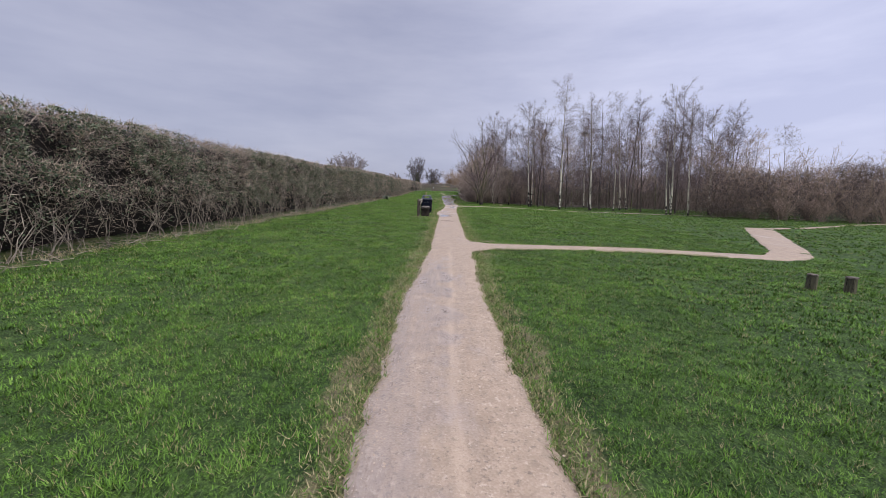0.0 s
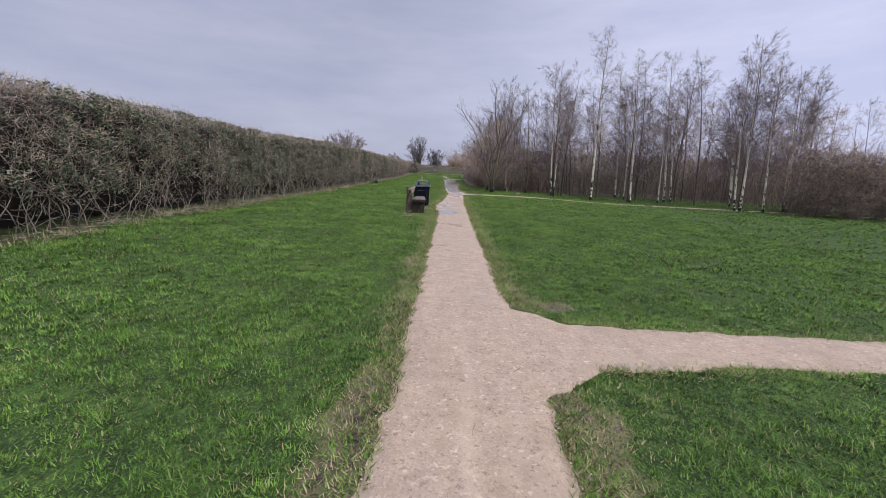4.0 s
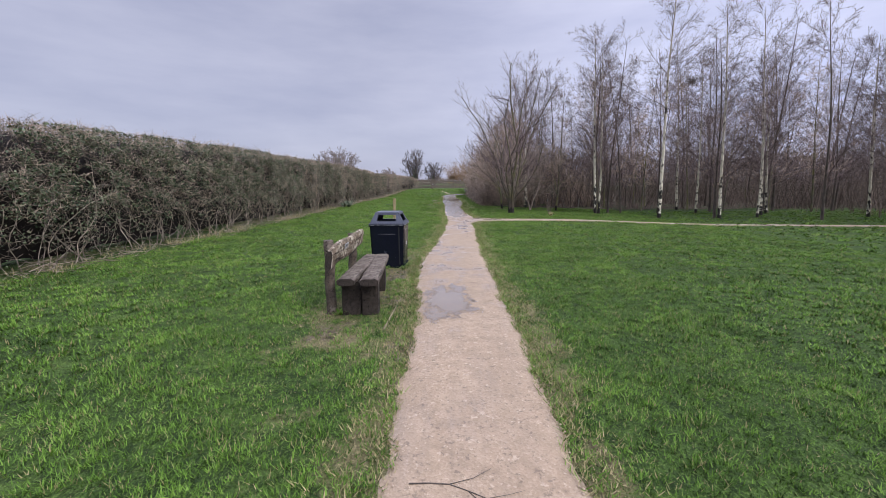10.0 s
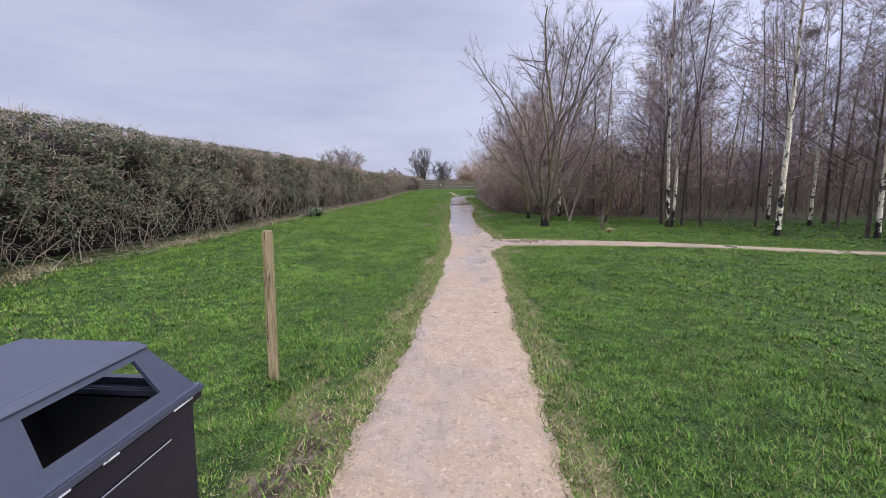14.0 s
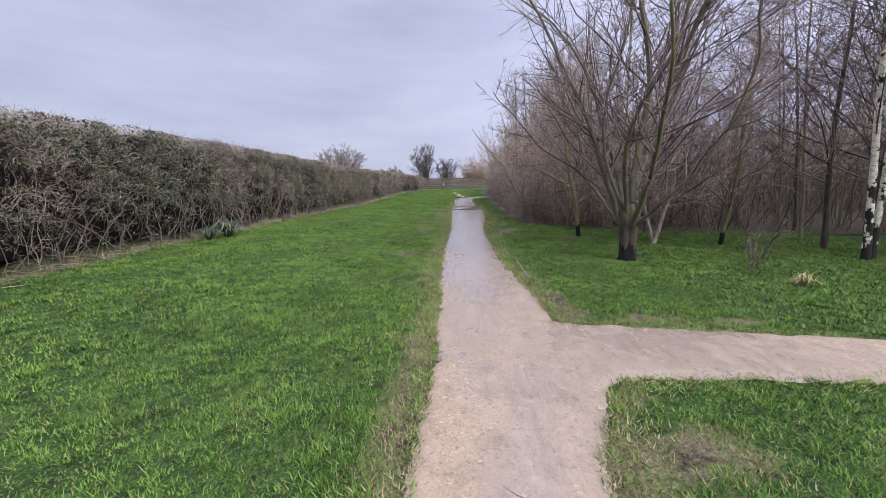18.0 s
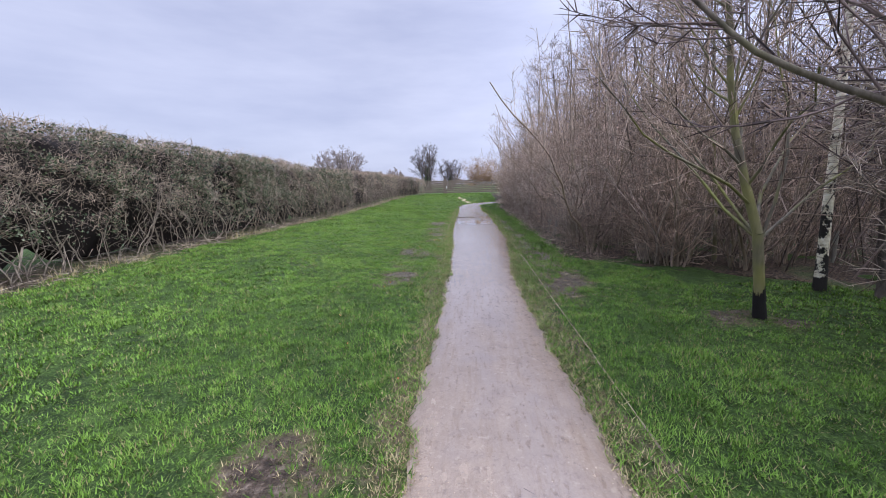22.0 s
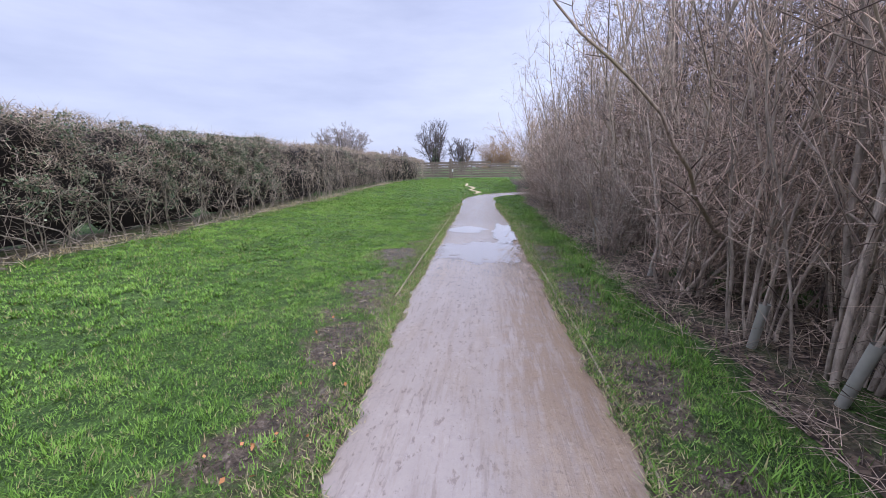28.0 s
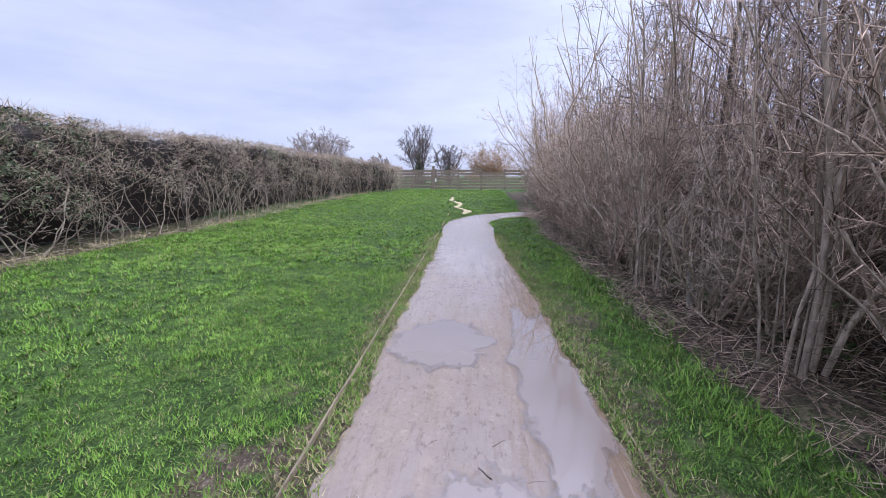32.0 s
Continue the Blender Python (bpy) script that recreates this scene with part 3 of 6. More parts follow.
def path_left(y):
    w = -0.46 + 0.11 * smooth01(y, 24, 28) * (1 - smooth01(y, 33, 37)) - 0.42 * smooth01(y, 39, 47) - 0.22 * np.exp(-((y - 22.0) / 1.9) ** 2)
    w = w + np.interp(y, [1, 4, 8, 16, 25, 28.5, 31, 33.5, 40, 44.7, 49.4, 53], [-0.05, -0.13, 0.02, 0.0, 0.0, 0.06, 0.15, 0.0, -0.03, 0.17, 0.07, 0.0])
    return w + 0.035 * wave(y, 2.3, 5) + 0.028 * wave(y, 11.0, 6) - 0.10 * smooth01(y, 54, 64)


def path_right(y):
    w = 0.68 + 0.05 * smooth01(y, 33, 36) * (1 - smooth01(y, 41, 44)) + 0.36 * smooth01(y, 29.5, 30.5) * (1 - smooth01(y, 31.6, 36.2)) + 0.16 * smooth01(y, 41, 46) - 0.30 * smooth01(y, 53, 60) + 0.08 * np.exp(-((y - 29.4) / 1.0) ** 2)
    w = w + np.interp(y, [1, 4, 8, 16, 25, 26.5, 28.3, 30, 36, 40, 44.7, 49.4, 53], [0.02, -0.09, -0.01, -0.03, 0.0, 0.08, 0.12, 0.0, 0.02, -0.06, 0.16, 0.09, 0.02])
    return w + 0.035 * wave(y, 2.1, 9) + 0.028 * wave(y, 12.0, 10)


def strip(name, left, right, lift, material, label, cols=10, tuck=0.0):
    """A path between two edge lines, rows of points, laid on the land with a slight camber."""
    left, right = np.asarray(left, float), np.asarray(right, float)
    f = np.linspace(0, 1, cols)[None, :, None]
    p = left[:, None] * (1 - f) + right[:, None] * f
    z = rise(p[..., 0], p[..., 1]) + lift + 0.006 * np.sin(f[..., 0] * np.pi) * np.ones(p.shape[:2])
    z -= tuck * (1 - smooth01(left[:, 0], 0.6, 1.0))[:, None]
    z[:, 0] -= 0.02
    z[:, -1] -= 0.02
    verts = np.concatenate([p, z[..., None]], -1).reshape(-1, 3)
    n = len(left)
    i = np.arange(n - 1)[:, None] * cols + np.arange(cols - 1)[None]
    faces = np.stack([i, i + 1, i + cols + 1, i + cols], -1).reshape(-1, 4)
    return tagged(raw(name, verts, faces, material, smooth=True), label, "path", kind="structure")


def along(points, widths, step=0.15, seed=3, rough=0.03):
    """Edge lines of a path along a bent line with a width at each point."""
    pts, wid = np.asarray(points, float), np.asarray(widths, float)
    d = np.r_[0, np.cumsum(np.linalg.norm(np.diff(pts, axis=0), axis=1))]
    s = np.arange(0, d[-1], step)
    c = np.stack([np.interp(s, d, pts[:, 0]), np.interp(s, d, pts[:, 1])], -1)
    for _ in range(int(6 * (0.15 / step) ** 2)):
        c[1:-1] = (c[:-2] + 2 * c[1:-1] + c[2:]) / 4
    t = np.gradient(c, axis=0)
    t /= np.linalg.norm(t, axis=1, keepdims=True)
    nrm = np.stack([-t[:, 1], t[:, 0]], -1)
    w = np.interp(s, d, wid)[:, None] / 2
    return c + nrm * (w + rough * (wave(s, 2.4, seed) + 0.5 * wave(s, 11.0, seed + 2))[:, None]), c - nrm * (w + rough * (wave(s, 2.2, seed + 1) + 0.5 * wave(s, 12.0, seed + 3))[:, None])


py = np.arange(-5, 61, 0.04)
main_l = np.stack([path_left(py), py], -1)
main_r = np.stack([path_right(py), py], -1)
bend = [(0.5 * (path_left(61.0) + path_right(61.0)), 61.0), (-0.22, 62.4), (0.35, 63.6), (1.3, 64.3), (2.6, 64.8), (4.5, 65.3), (8, 66)]
bl, br = along(bend, [float(path_right(61.0) - path_left(61.0)), 1.4, 1.3, 1.25, 1.2, 1.2, 1.2], seed=21)
strip("path_main", np.concatenate([main_l, bl]), np.concatenate([main_r, br]), 0.012, M_PATH, "pale crushed-stone footpath, wet and muddy further along", 12)
SIDE1 = [(0.35, 9.05), (0.75, 9.08), (1.15, 9.08), (2.2, 9.08), (4.5, 9.12), (7.2, 9.12), (8.9, 9.15), (10.2, 10.3), (12.8, 14.2), (16.0, 18.9)]
SIDE1_W = [2.3, 1.7, 1.0, 0.76, 0.72, 0.72, 0.85, 1.0, 1.1, 1.2]
a, b = EDGES1 = along(SIDE1, SIDE1_W, step=0.06, seed=31, rough=0.05)
strip("path_side_1", a, b, 0.024, M_PATH, "narrow pale stone path branching off across the grass", 18, 0.016)
a, b = along([(15.9, 18.7), (19.5, 20.0), (26, 23.6), (40, 29)], [0.5, 0.4, 0.4, 0.4], seed=35)
strip("path_side_2", a, b, 0.026, M_PATH, "thin worn stone path across the grass", 4)
SIDE2 = [(0.35, 31.1), (0.75, 31.2), (1.2, 31.24), (2.2, 31.19), (6.6, 30.8), (12, 30.2), (26, 28.8), (40, 27.5)]
SIDE2_W = [1.8, 1.6, 1.27, 0.97, 0.56, 0.5, 0.45, 0.4]
a, b = EDGES2 = along(SIDE2, SIDE2_W, step=0.06, seed=41, rough=0.05)
strip("path_side_3", a, b, 0.022, M_PATH, "narrow pale stone path branching towards the trees", 18, 0.016)
TRACK = [(-0.5, 64.2), (-0.22, 65.0), (-0.85, 66.4), (-0.6, 67.4), (-1.2, 69.4), (-1.25, 71.2)]
a, b = along(TRACK, [0.28, 0.2, 0.16, 0.2, 0.16, 0.1], seed=45, rough=0.10)
strip("path_side_4", a, b, 0.034, M_SAND, "short trodden track over the grass to the fence", 4)


def wood_edge(y):
    return 1.95 + 0.12 * wave(y, 1.1, 12) + 1.1 * smooth01(-y, -42.5, -40.6) + 2.2 * smooth01(-y, -41.2, -39.7)


def litter_floor():
    xs = np.r_[np.arange(0, 4, 0.2), np.arange(4, 40, 1.5)]
    ys = np.arange(39.6, 76, 0.25)
    gx, gy = np.meshgrid(xs, ys)
    x = gx + wood_edge(gy)
    under = np.abs(gy - np.interp(x, [p[0] for p in bend[1:]], [p[1] for p in bend[1:]])) < 1.0
    verts = np.stack([x, gy, rise(x, gy) + 0.012 - 0.03 * (gx < 0.1) - 0.06 * under], -1).reshape(-1, 3)
    nx, ny = len(xs), len(ys)
    i = np.arange(ny - 1)[:, None] * nx + np.arange(nx - 1)[None]
    faces = np.stack([i, i + 1, i + nx + 1, i + nx], -1).reshape(-1, 4)
    tagged(raw("ground_litter", verts, faces, M_LITTER, smooth=True), "dark leaf litter and soil under the trees", "ground", kind="structure")


litter_floor()


def puddle(x0, y0, x1, y1, seed, label, material=M_WATER, lift=0.0195, square=2.4):
    """A shallow pool with a wandering shore."""
    n = 220
    t = np.linspace(0, 2 * np.pi, n, endpoint=False)
    r = (np.abs(np.cos(t)) ** square + np.abs(np.sin(t)) ** square) ** (-1 / square)
    u, v = r * np.cos(t), r * np.sin(t)
    k = 1 + 0.55 * (patchy(u, v, 0.5, seed) - 0.5) + 0.22 * (patchy(u, v, 0.17, seed + 1) - 0.5) + 0.08 * (patchy(u, v, 0.06, seed + 2) - 0.5)
    cx, cy = (x0 + x1) / 2, (y0 + y1) / 2
    for _ in range(4):
        x, y = cx + (x1 - x0) / 2 * u * k, cy + (y1 - y0) / 2 * v * k
        room = np.where(x > cx, path_right(y) - 0.05 - cx, cx - path_left(y) - 0.06)
        k = k * np.minimum(1.0, room / np.maximum(np.abs(x - cx), 1e-3))
    x, y = cx + (x1 - x0) / 2 * u * k, cy + (y1 - y0) / 2 * v * k
    rings = np.linspace(0, 1, 9)[1:]
    px = np.concatenate([[cx], (cx + (x - cx) * rings[:, None]).ravel()])
    py_ = np.concatenate([[cy], (cy + (y - cy) * rings[:, None]).ravel()])
    verts = np.stack([px, py_, rise(px, py_) + lift], -1)
    i = np.arange(n)
    j = (i + 1) % n
    faces = [np.stack([0 * i, 1 + i, 1 + j], -1)]
    for k in range(len(rings) - 1):
        lo, hi = 1 + k * n, 1 + (k + 1) * n
        faces += [np.stack([lo + i, hi + i, hi + j], -1), np.stack([lo + i, hi + j, lo + j], -1)]
    ob = raw("puddle", verts, np.concatenate(faces), material, smooth=True)
    depth = ob.data.attributes.new("depth", "FLOAT", "POINT")
    depth.data.foreach_set("value", np.concatenate([[1.0], np.repeat(1 - rings, n)]).astype(np.float32))
    return tagged(ob, label, "puddle", "puddles on the path", "structure")


puddle(-0.55, 18.9, 0.30, 20.6, 192, "thin pale puddle on the path beside the bench", M_FILM)
puddle(-0.95, 49.45, 0.92, 51.15, 494, "broad pale puddle lying across the muddy path", square=4.5)
puddle(0.26, 50.9, 0.95, 54.2, 77, "long brown puddle in the rut beside the wood", lift=0.0235)
puddle(-0.90, 52.4, 0.22, 53.5, 525, "wide shallow puddle on the muddy path")


def edging(x0, y0, x1, y1, label, low=0.05):
    """Timber edging boards set on edge beside the path, with small pegs."""
    top = empty("path_edging", pose(0, 0, 0), label, "edging")
    n = max(1, round(math.hypot(x1 - x0, y1 - y0) / 2.4))
    for k in range(n):
        f0, f1 = k / n, (k + 1) / n
        ax, ay, bx, by = x0 + (x1 - x0) * f0, y0 + (y1 - y0) * f0, x0 + (x1 - x0) * f1, y0 + (y1 - y0) * f1
        le = math.hypot(bx - ax, by - ay)
        bm = bmesh.new()
        box(bm, -0.0075, 0.0075, 0.004, le - 0.004, -0.08, low, 0.004)
        ob = part("board", bm, M_BOARD, top)
        z = float(rise((ax + bx) / 2, (ay + by) / 2))
        ob.matrix_basis = pose(ax, ay, z + random.uniform(-0.014, 0.004), random.uniform(-0.5, 0.5), random.uniform(-8, 8), -math.degrees(math.atan2(bx - ax, by - ay)))
        bm = bmesh.new()
        box(bm, 0.012, 0.05, 0.1, 0.14, -0.1, low - 0.012, 0.004)
        part("peg", bm, M_BOARD, top).matrix_basis = ob.matrix_basis.copy()
    return top


edging(1.03, 32.7, 1.02, 47.0, "weathered timber edging board along the path's grassy side", 0.010)
edging(1.02, 47.0, 0.92, 53.5, "weathered timber edging board beside the muddy path", 0.012)
edging(-0.93, 47.6, -1.02, 56.5, "weathered timber edging board between path and grass", 0.026)
edging(-1.02, 56.5, -1.0, 66.0, "weathered timber edging board between path and grass", 0.026)
edging(-0.78, 18.7, -0.70, 21.2, "half-buried timber edging board beside the bench", 0.02)


HEDGE_Y0, HEDGE_Y1 = -3.0, 78.2


def hedge_front(y):
    return -6.75 + 0.16 * wave(y, 0.9, 51) + 1.5 * smooth01(y, 70, 78)


def hedge_top(y):
    return 2.66 + 0.07 * wave(y, 0.55, 52) - 0.25 * smooth01(y, 71, 78) + np.interp(y, [0, 6, 15, 20, 27, 33, 40, 45, 51, 55, 62], [0.02, 0.10, -0.05, -0.04, 0.04, 0.10, 0.05, 0.03, -0.19, -0.08, 0.0])


# ---- grass ----
def blades(name, n, x0, x1, y0, y1, keep, h, w, material, seed, label):
    """Grass growing in small tufts, its blades arching out from each tuft's middle."""
    rng = np.random.RandomState(seed)
    per = 10
    m = n // per
    size = 1.0 + 0.8 * (h - 0.04) / 0.04
    cx, cy = rng.uniform(x0, x1, m), rng.uniform(y0, y1, m)
    vigour = 0.42 * patchy(cx, cy, 0.22, seed + 60) + 0.30 * patchy(cx, cy, 0.7, seed + 61) + 0.28 * rng.rand(m)
    vigour = smooth01(vigour, 0.15, 0.85)
    idx = np.repeat(np.arange(m), per)
    n = len(idx)
    a, q = rng.uniform(0, 2 * np.pi, n), np.sqrt(rng.rand(n))
    reach = (0.035 + 0.02 * vigour[idx]) * size
    x, y = cx[idx] + np.cos(a) * q * reach, cy[idx] + np.sin(a) * q * reach
    k = keep(x, y, rng.rand(n)) & (rng.rand(n) < 0.70 + 0.4 * vigour[idx])
    x, y, a, q, v = x[k], y[k], a[k], q[k], vigour[idx][k]
    n = len(x)
    z = rise(x, y) + lumps(x, y) - 0.006
    hh = h * (0.55 + 0.75 * v) * rng.uniform(0.55, 1.25, n) * (1.15 - 0.5 * q)
    ww = w * rng.uniform(0.6, 1.4, n)
    b = a + rng.normal(size=n) * 0.6
    lean = hh * (0.15 + 1.2 * q) * rng.uniform(0.5, 1.3, n)
    side = np.stack([-np.sin(b) * ww / 2, np.cos(b) * ww / 2, np.zeros(n)], -1)
    p = np.stack([x, y, z], -1)
    tip = p + np.stack([np.cos(b) * lean, np.sin(b) * lean, hh], -1)
    verts = np.stack([p - side, p + side, tip], 1).reshape(-1, 3)
    ob = raw(name, verts, np.arange(n * 3).reshape(n, 3), material)
    return tagged(ob, label, "grass", kind="stuff")


def inside(edges, x, y, pad):
    """Between the two edge lines of a path that runs along x."""
    up, low = edges
    k, q = up[:, 0] < 40, low[:, 0] < 40
    return (y < np.interp(x, up[k, 0], up[k, 1]) + pad) & (y > np.interp(x, low[q, 0], low[q, 1]) - pad)


def on_path(x, y, pad=0.0):
    main = (x > path_left(y) - pad) & (x < path_right(y) + pad) & (y < 61.5)
    s1 = inside(EDGES1, x, y, pad) & (x > 0.3) & (x < 7.0)
    for (ax, ay), (bx, by), wid in zip(SIDE1[4:], SIDE1[5:], SIDE1_W[5:]):
        f = np.clip(((x - ax) * (bx - ax) + (y - ay) * (by - ay)) / ((bx - ax) ** 2 + (by - ay) ** 2), 0, 1)
        s1 = s1 | (np.hypot(x - ax - f * (bx - ax), y - ay - f * (by - ay)) < wid / 2 + pad)
    s2 = inside(EDGES2, x, y, pad) & (x > 0.3)
    far = False
    for line, half in ((bend, 0.66), (TRACK, 0.12)):
        for (ax, ay), (bx, by) in zip(line, line[1:]):
            f = np.clip(((x - ax) * (bx - ax) + (y - ay) * (by - ay)) / ((bx - ax) ** 2 + (by - ay) ** 2), 0, 1)
            far = far | (np.hypot(x - ax - f * (bx - ax), y - ay - f * (by - ay)) < half + pad)
    return main | s1 | s2 | far


# trodden places: centre, half width across and along, how bare
TRODDEN = ((-1.30, 40.5, 0.42, 0.55, 0.9), (-1.32, 41.3, 0.30, 0.4, 0.75), (-1.30, 42.9, 0.34, 0.9, 0.75), (-3.35, 41.1, 0.3, 0.16, 0.55), (-3.5, 42.5, 0.4, 0.4, 0.45),
           (-1.12, 45.6, 0.40, 1.6, 0.8), (-1.28, 47.9, 0.38, 1.5, 0.85), (-1.42, 49.8, 0.42, 0.85, 1.0), (-1.3, 51.3, 0.28, 0.8, 0.6), (-1.05, 35.9, 0.35, 0.4, 0.8),
           (1.36, 40.6, 0.42, 1.3, 1.0), (1.30, 42.4, 0.34, 1.6, 0.85), (1.3, 45.2, 0.34, 1.4, 0.85), (1.26, 48.0, 0.32, 1.8, 0.85), (1.2, 50.2, 0.34, 1.2, 0.9), (1.15, 53.5, 0.26, 2.2, 0.6),
           (1.18, 32.75, 0.16, 0.45, 0.7), (1.45, 32.2, 0.32, 0.16, 0.75), (1.95, 31.98, 0.5, 0.13, 0.75), (2.7, 31.92, 0.6, 0.1, 0.6), (1.0, 33.8, 0.12, 0.8, 0.6), (1.15, 29.9, 0.5, 0.35, 0.5), (1.15, 10.0, 0.5, 0.4, 0.5), (1.1, 8.1, 0.5, 0.4, 0.5),
           (2.95, 35.2, 0.75, 0.38, 0.75), (3.0, 38.3, 0.5, 0.3, 0.6), (-0.92, 20.4, 0.40, 2.4, 0.75), (-0.95, 23.0, 0.3, 1.0, 0.6), (-1.5, 19.0, 0.35, 0.7, 0.7))


def worn(x, y):
    """Bare earth: 0 on sound turf, 1 where it is trodden to mud."""
    grain = 0.45 * patchy(x, y, 0.42, 81) + 0.33 * patchy(x, y, 0.17, 82) + 0.22 * patchy(x, y, 0.075, 83)
    ragged = 0.55 * patchy(x, y, 0.9, 84) + 0.45 * patchy(x, y, 0.3, 85)
    off = np.maximum(path_left(y) - x, x - path_right(y))
    edge = (1 - smooth01(off, 0.04, 0.22 + 0.60 * ragged)) * (0.62 + 0.18 * smooth01(-y, -14, -2))
    spot = 0.0 * x
    for cx, cy, rx, ry, much in TRODDEN:
        d = np.hypot((x - cx) / rx, (y - cy) / ry)
        spot = np.maximum(spot, much * (1 - smooth01(d, 0.1, 1.9)))
    thin = 0.5 * patchy(x, y, 2.3, 86) + 0.3 * patchy(x, y, 0.55, 87)
    broken = spot * 0.82 + 1.9 * np.sqrt(spot) * (grain - 0.5)
    bank = (0.26 + 0.22 * smooth01(y, 26, 40)) * (1 - smooth01(x - hedge_front(y), 0.15, 0.40 + 0.45 * ragged)) * (x > hedge_front(y) - 1.5)
    return np.maximum(np.maximum(broken, bank), np.minimum(edge * (0.35 + 1.3 * grain), 0.5)) + 0.35 * smooth01(thin, 0.48, 0.72) * grain


at = np.array([v.co for v in land.data.vertices])
land.data.attributes.new("bare", "FLOAT", "POINT").data.foreach_set("value", np.where((np.abs(at[:, 0]) < 12) & (at[:, 1] < 60) & (at[:, 1] > -5), worn(at[:, 0], at[:, 1]), 0.0).astype(np.float32))


def turf(x, y, r):
    sound = np.clip(1.25 - 1.35 * worn(x, y), 0.03, 1)
    return ~on_path(x, y, -0.03 * r ** 2) & (r < sound) & ~((x > wood_edge(y) - 0.05) & (y > 39.7)) & (x > hedge_front(y) + 0.25 + 0.15 * np.sin(y * 1.7))


def straw(x, y, r):
    return ~on_path(x, y, -0.03) & (r < np.clip(worn(x, y) * 1.1, 0.03, 0.65) * np.where(y > 38, 0.35, 1.0)) & ~((x > wood_edge(y)) & (y > 39.7)) & (x > -6.7)


blades("grass", 1750000, -3.0, 3.2, -0.6, 56, turf, 0.040, 0.0062, M_GRASS, 1, "short green winter grass in uneven tufts")
blades("grass", 520000, -6.7, -3.0, 0.5, 60, turf, 0.046, 0.010, M_GRASS, 2, "short green winter grass in uneven tufts")
blades("grass", 480000, 3.2, 10.0, 0.5, 40, turf, 0.046, 0.0115, M_GRASS, 3, "short green winter grass in uneven tufts")
blades("grass", 130000, 10.0, 30.0, 4, 38, turf, 0.065, 0.032, M_GRASS, 8, "short green winter grass in uneven tufts")
blades("grass", 190000, -7, 3, 56, 79, turf, 0.055, 0.018, M_GRASS, 4, "short green winter grass in uneven tufts")
blades("dry_grass", 260000, -2.6, 2.6, -0.6, 60, straw, 0.04, 0.007, M_DEADGRASS, 5, "dry straw-coloured grass on worn ground")
blades("long_grass", 26000, 0.95, 2.5, 41, 58, lambda x, y, r: (x < wood_edge(y) + 0.3) & (r < np.exp(-((x - 1.75) / 0.3) ** 2)), 0.10, 0.010, M_GRASS, 6, "longer bright grass along the wood's edge")
blades("dry_grass", 30000, -7.3, -5.9, 0.5, 72, lambda x, y, r: r < np.exp(-((x - hedge_front(y) - 0.15) / 0.3) ** 2) * (0.4 + 0.6 * (np.sin(y * 1.3 + np.sin(y * 3)) > 0)), 0.13, 0.010, M_DEADGRASS, 7, "dry dead grass and stalks along the hedge's foot")


def verge(name, n, material, h, w, seed, label, spread):
    """Blades along both edges of the path, leaning over it."""
    rng = np.random.RandomState(seed)
    y = rng.uniform(-0.6, 60, n)
    left = rng.rand(n) < 0.5
    out = spread * (np.abs(rng.normal(size=n)) - 0.35) * (0.6 + 0.6 * np.sin(y * 2.3 + 3 * np.sin(y * 0.7)) ** 2)
    x = np.where(left, path_left(y) - out, path_right(y) + out)
    k = ~((x > 0.5) & on_path(x, y, 0.0) & ((np.abs(y - 9.1) < 1.0) | (np.abs(y - 31.2) < 1.0)))
    x, y, left = x[k], y[k], left[k]
    n = len(x)
    p = np.stack([x, y, rise(x, y) + 0.004], -1)
    hh = h * rng.uniform(0.4, 1.3, n)
    a, b = rng.uniform(0, 2 * np.pi, n), rng.uniform(0, 2 * np.pi, n)
    side = np.stack([np.cos(a), np.sin(a), np.zeros(n)], -1) * (w * rng.uniform(0.6, 1.3, (n, 1)) / 2)
    le = hh * rng.uniform(0.4, 1.6, n)
    tip = p + np.stack([np.cos(b) * le, np.sin(b) * le, hh], -1)
    tagged(raw(name, np.stack([p - side, p + side, tip], 1).reshape(-1, 3), np.arange(n * 3).reshape(n, 3), material), label, "grass", kind="stuff")


def side_verge(name, line, widths, n, material, h, seed, label):
    """Ragged blades along both edges of a side path."""
    rng = np.random.RandomState(seed)
    pts = np.asarray(line[2:6], float)
    x = rng.uniform(pts[0, 0], pts[-1, 0], n)
    half = np.interp(x, pts[:, 0], widths[2:6]) / 2
    out = 0.10 * (np.abs(rng.normal(size=n)) - 0.8) * (0.5 + np.sin(x * 5 + 2 * np.sin(x * 2.3)) ** 2)
    y = np.interp(x, pts[:, 0], pts[:, 1]) + rng.choice([-1, 1], n) * (half + out)
    p = np.stack([x, y, rise(x, y) + 0.006], -1)
    d = rng.normal(size=(n, 3)) * (1, 1, 0.3) + np.array([0, 0, 0.8])
    tagged(raw(name, *spikes(p, d, h * rng.uniform(0.5, 1.4, n), 0.003 + 0 * x, 0.3, rng), material), label, "grass", kind="stuff")


for line, widths, seed in ((SIDE1, SIDE1_W, 25), (SIDE2, SIDE2_W, 27)):
    side_verge("verge_grass", line, widths, 9000, M_GRASS, 0.045, seed, "short ragged grass along the side path's edges")
    side_verge("dry_verge_grass", line, widths, 6000, M_DEADGRASS, 0.035, seed + 1, "dry straw along the side path's edges")
verge("verge_grass", 55000, M_GRASS, 0.042, 0.008, 15, "short ragged grass along the path's edges", 0.16)
verge("dry_verge_grass", 62000, M_DEADGRASS, 0.034, 0.007, 16, "dry straw and dead grass along the path's edges", 0.20)


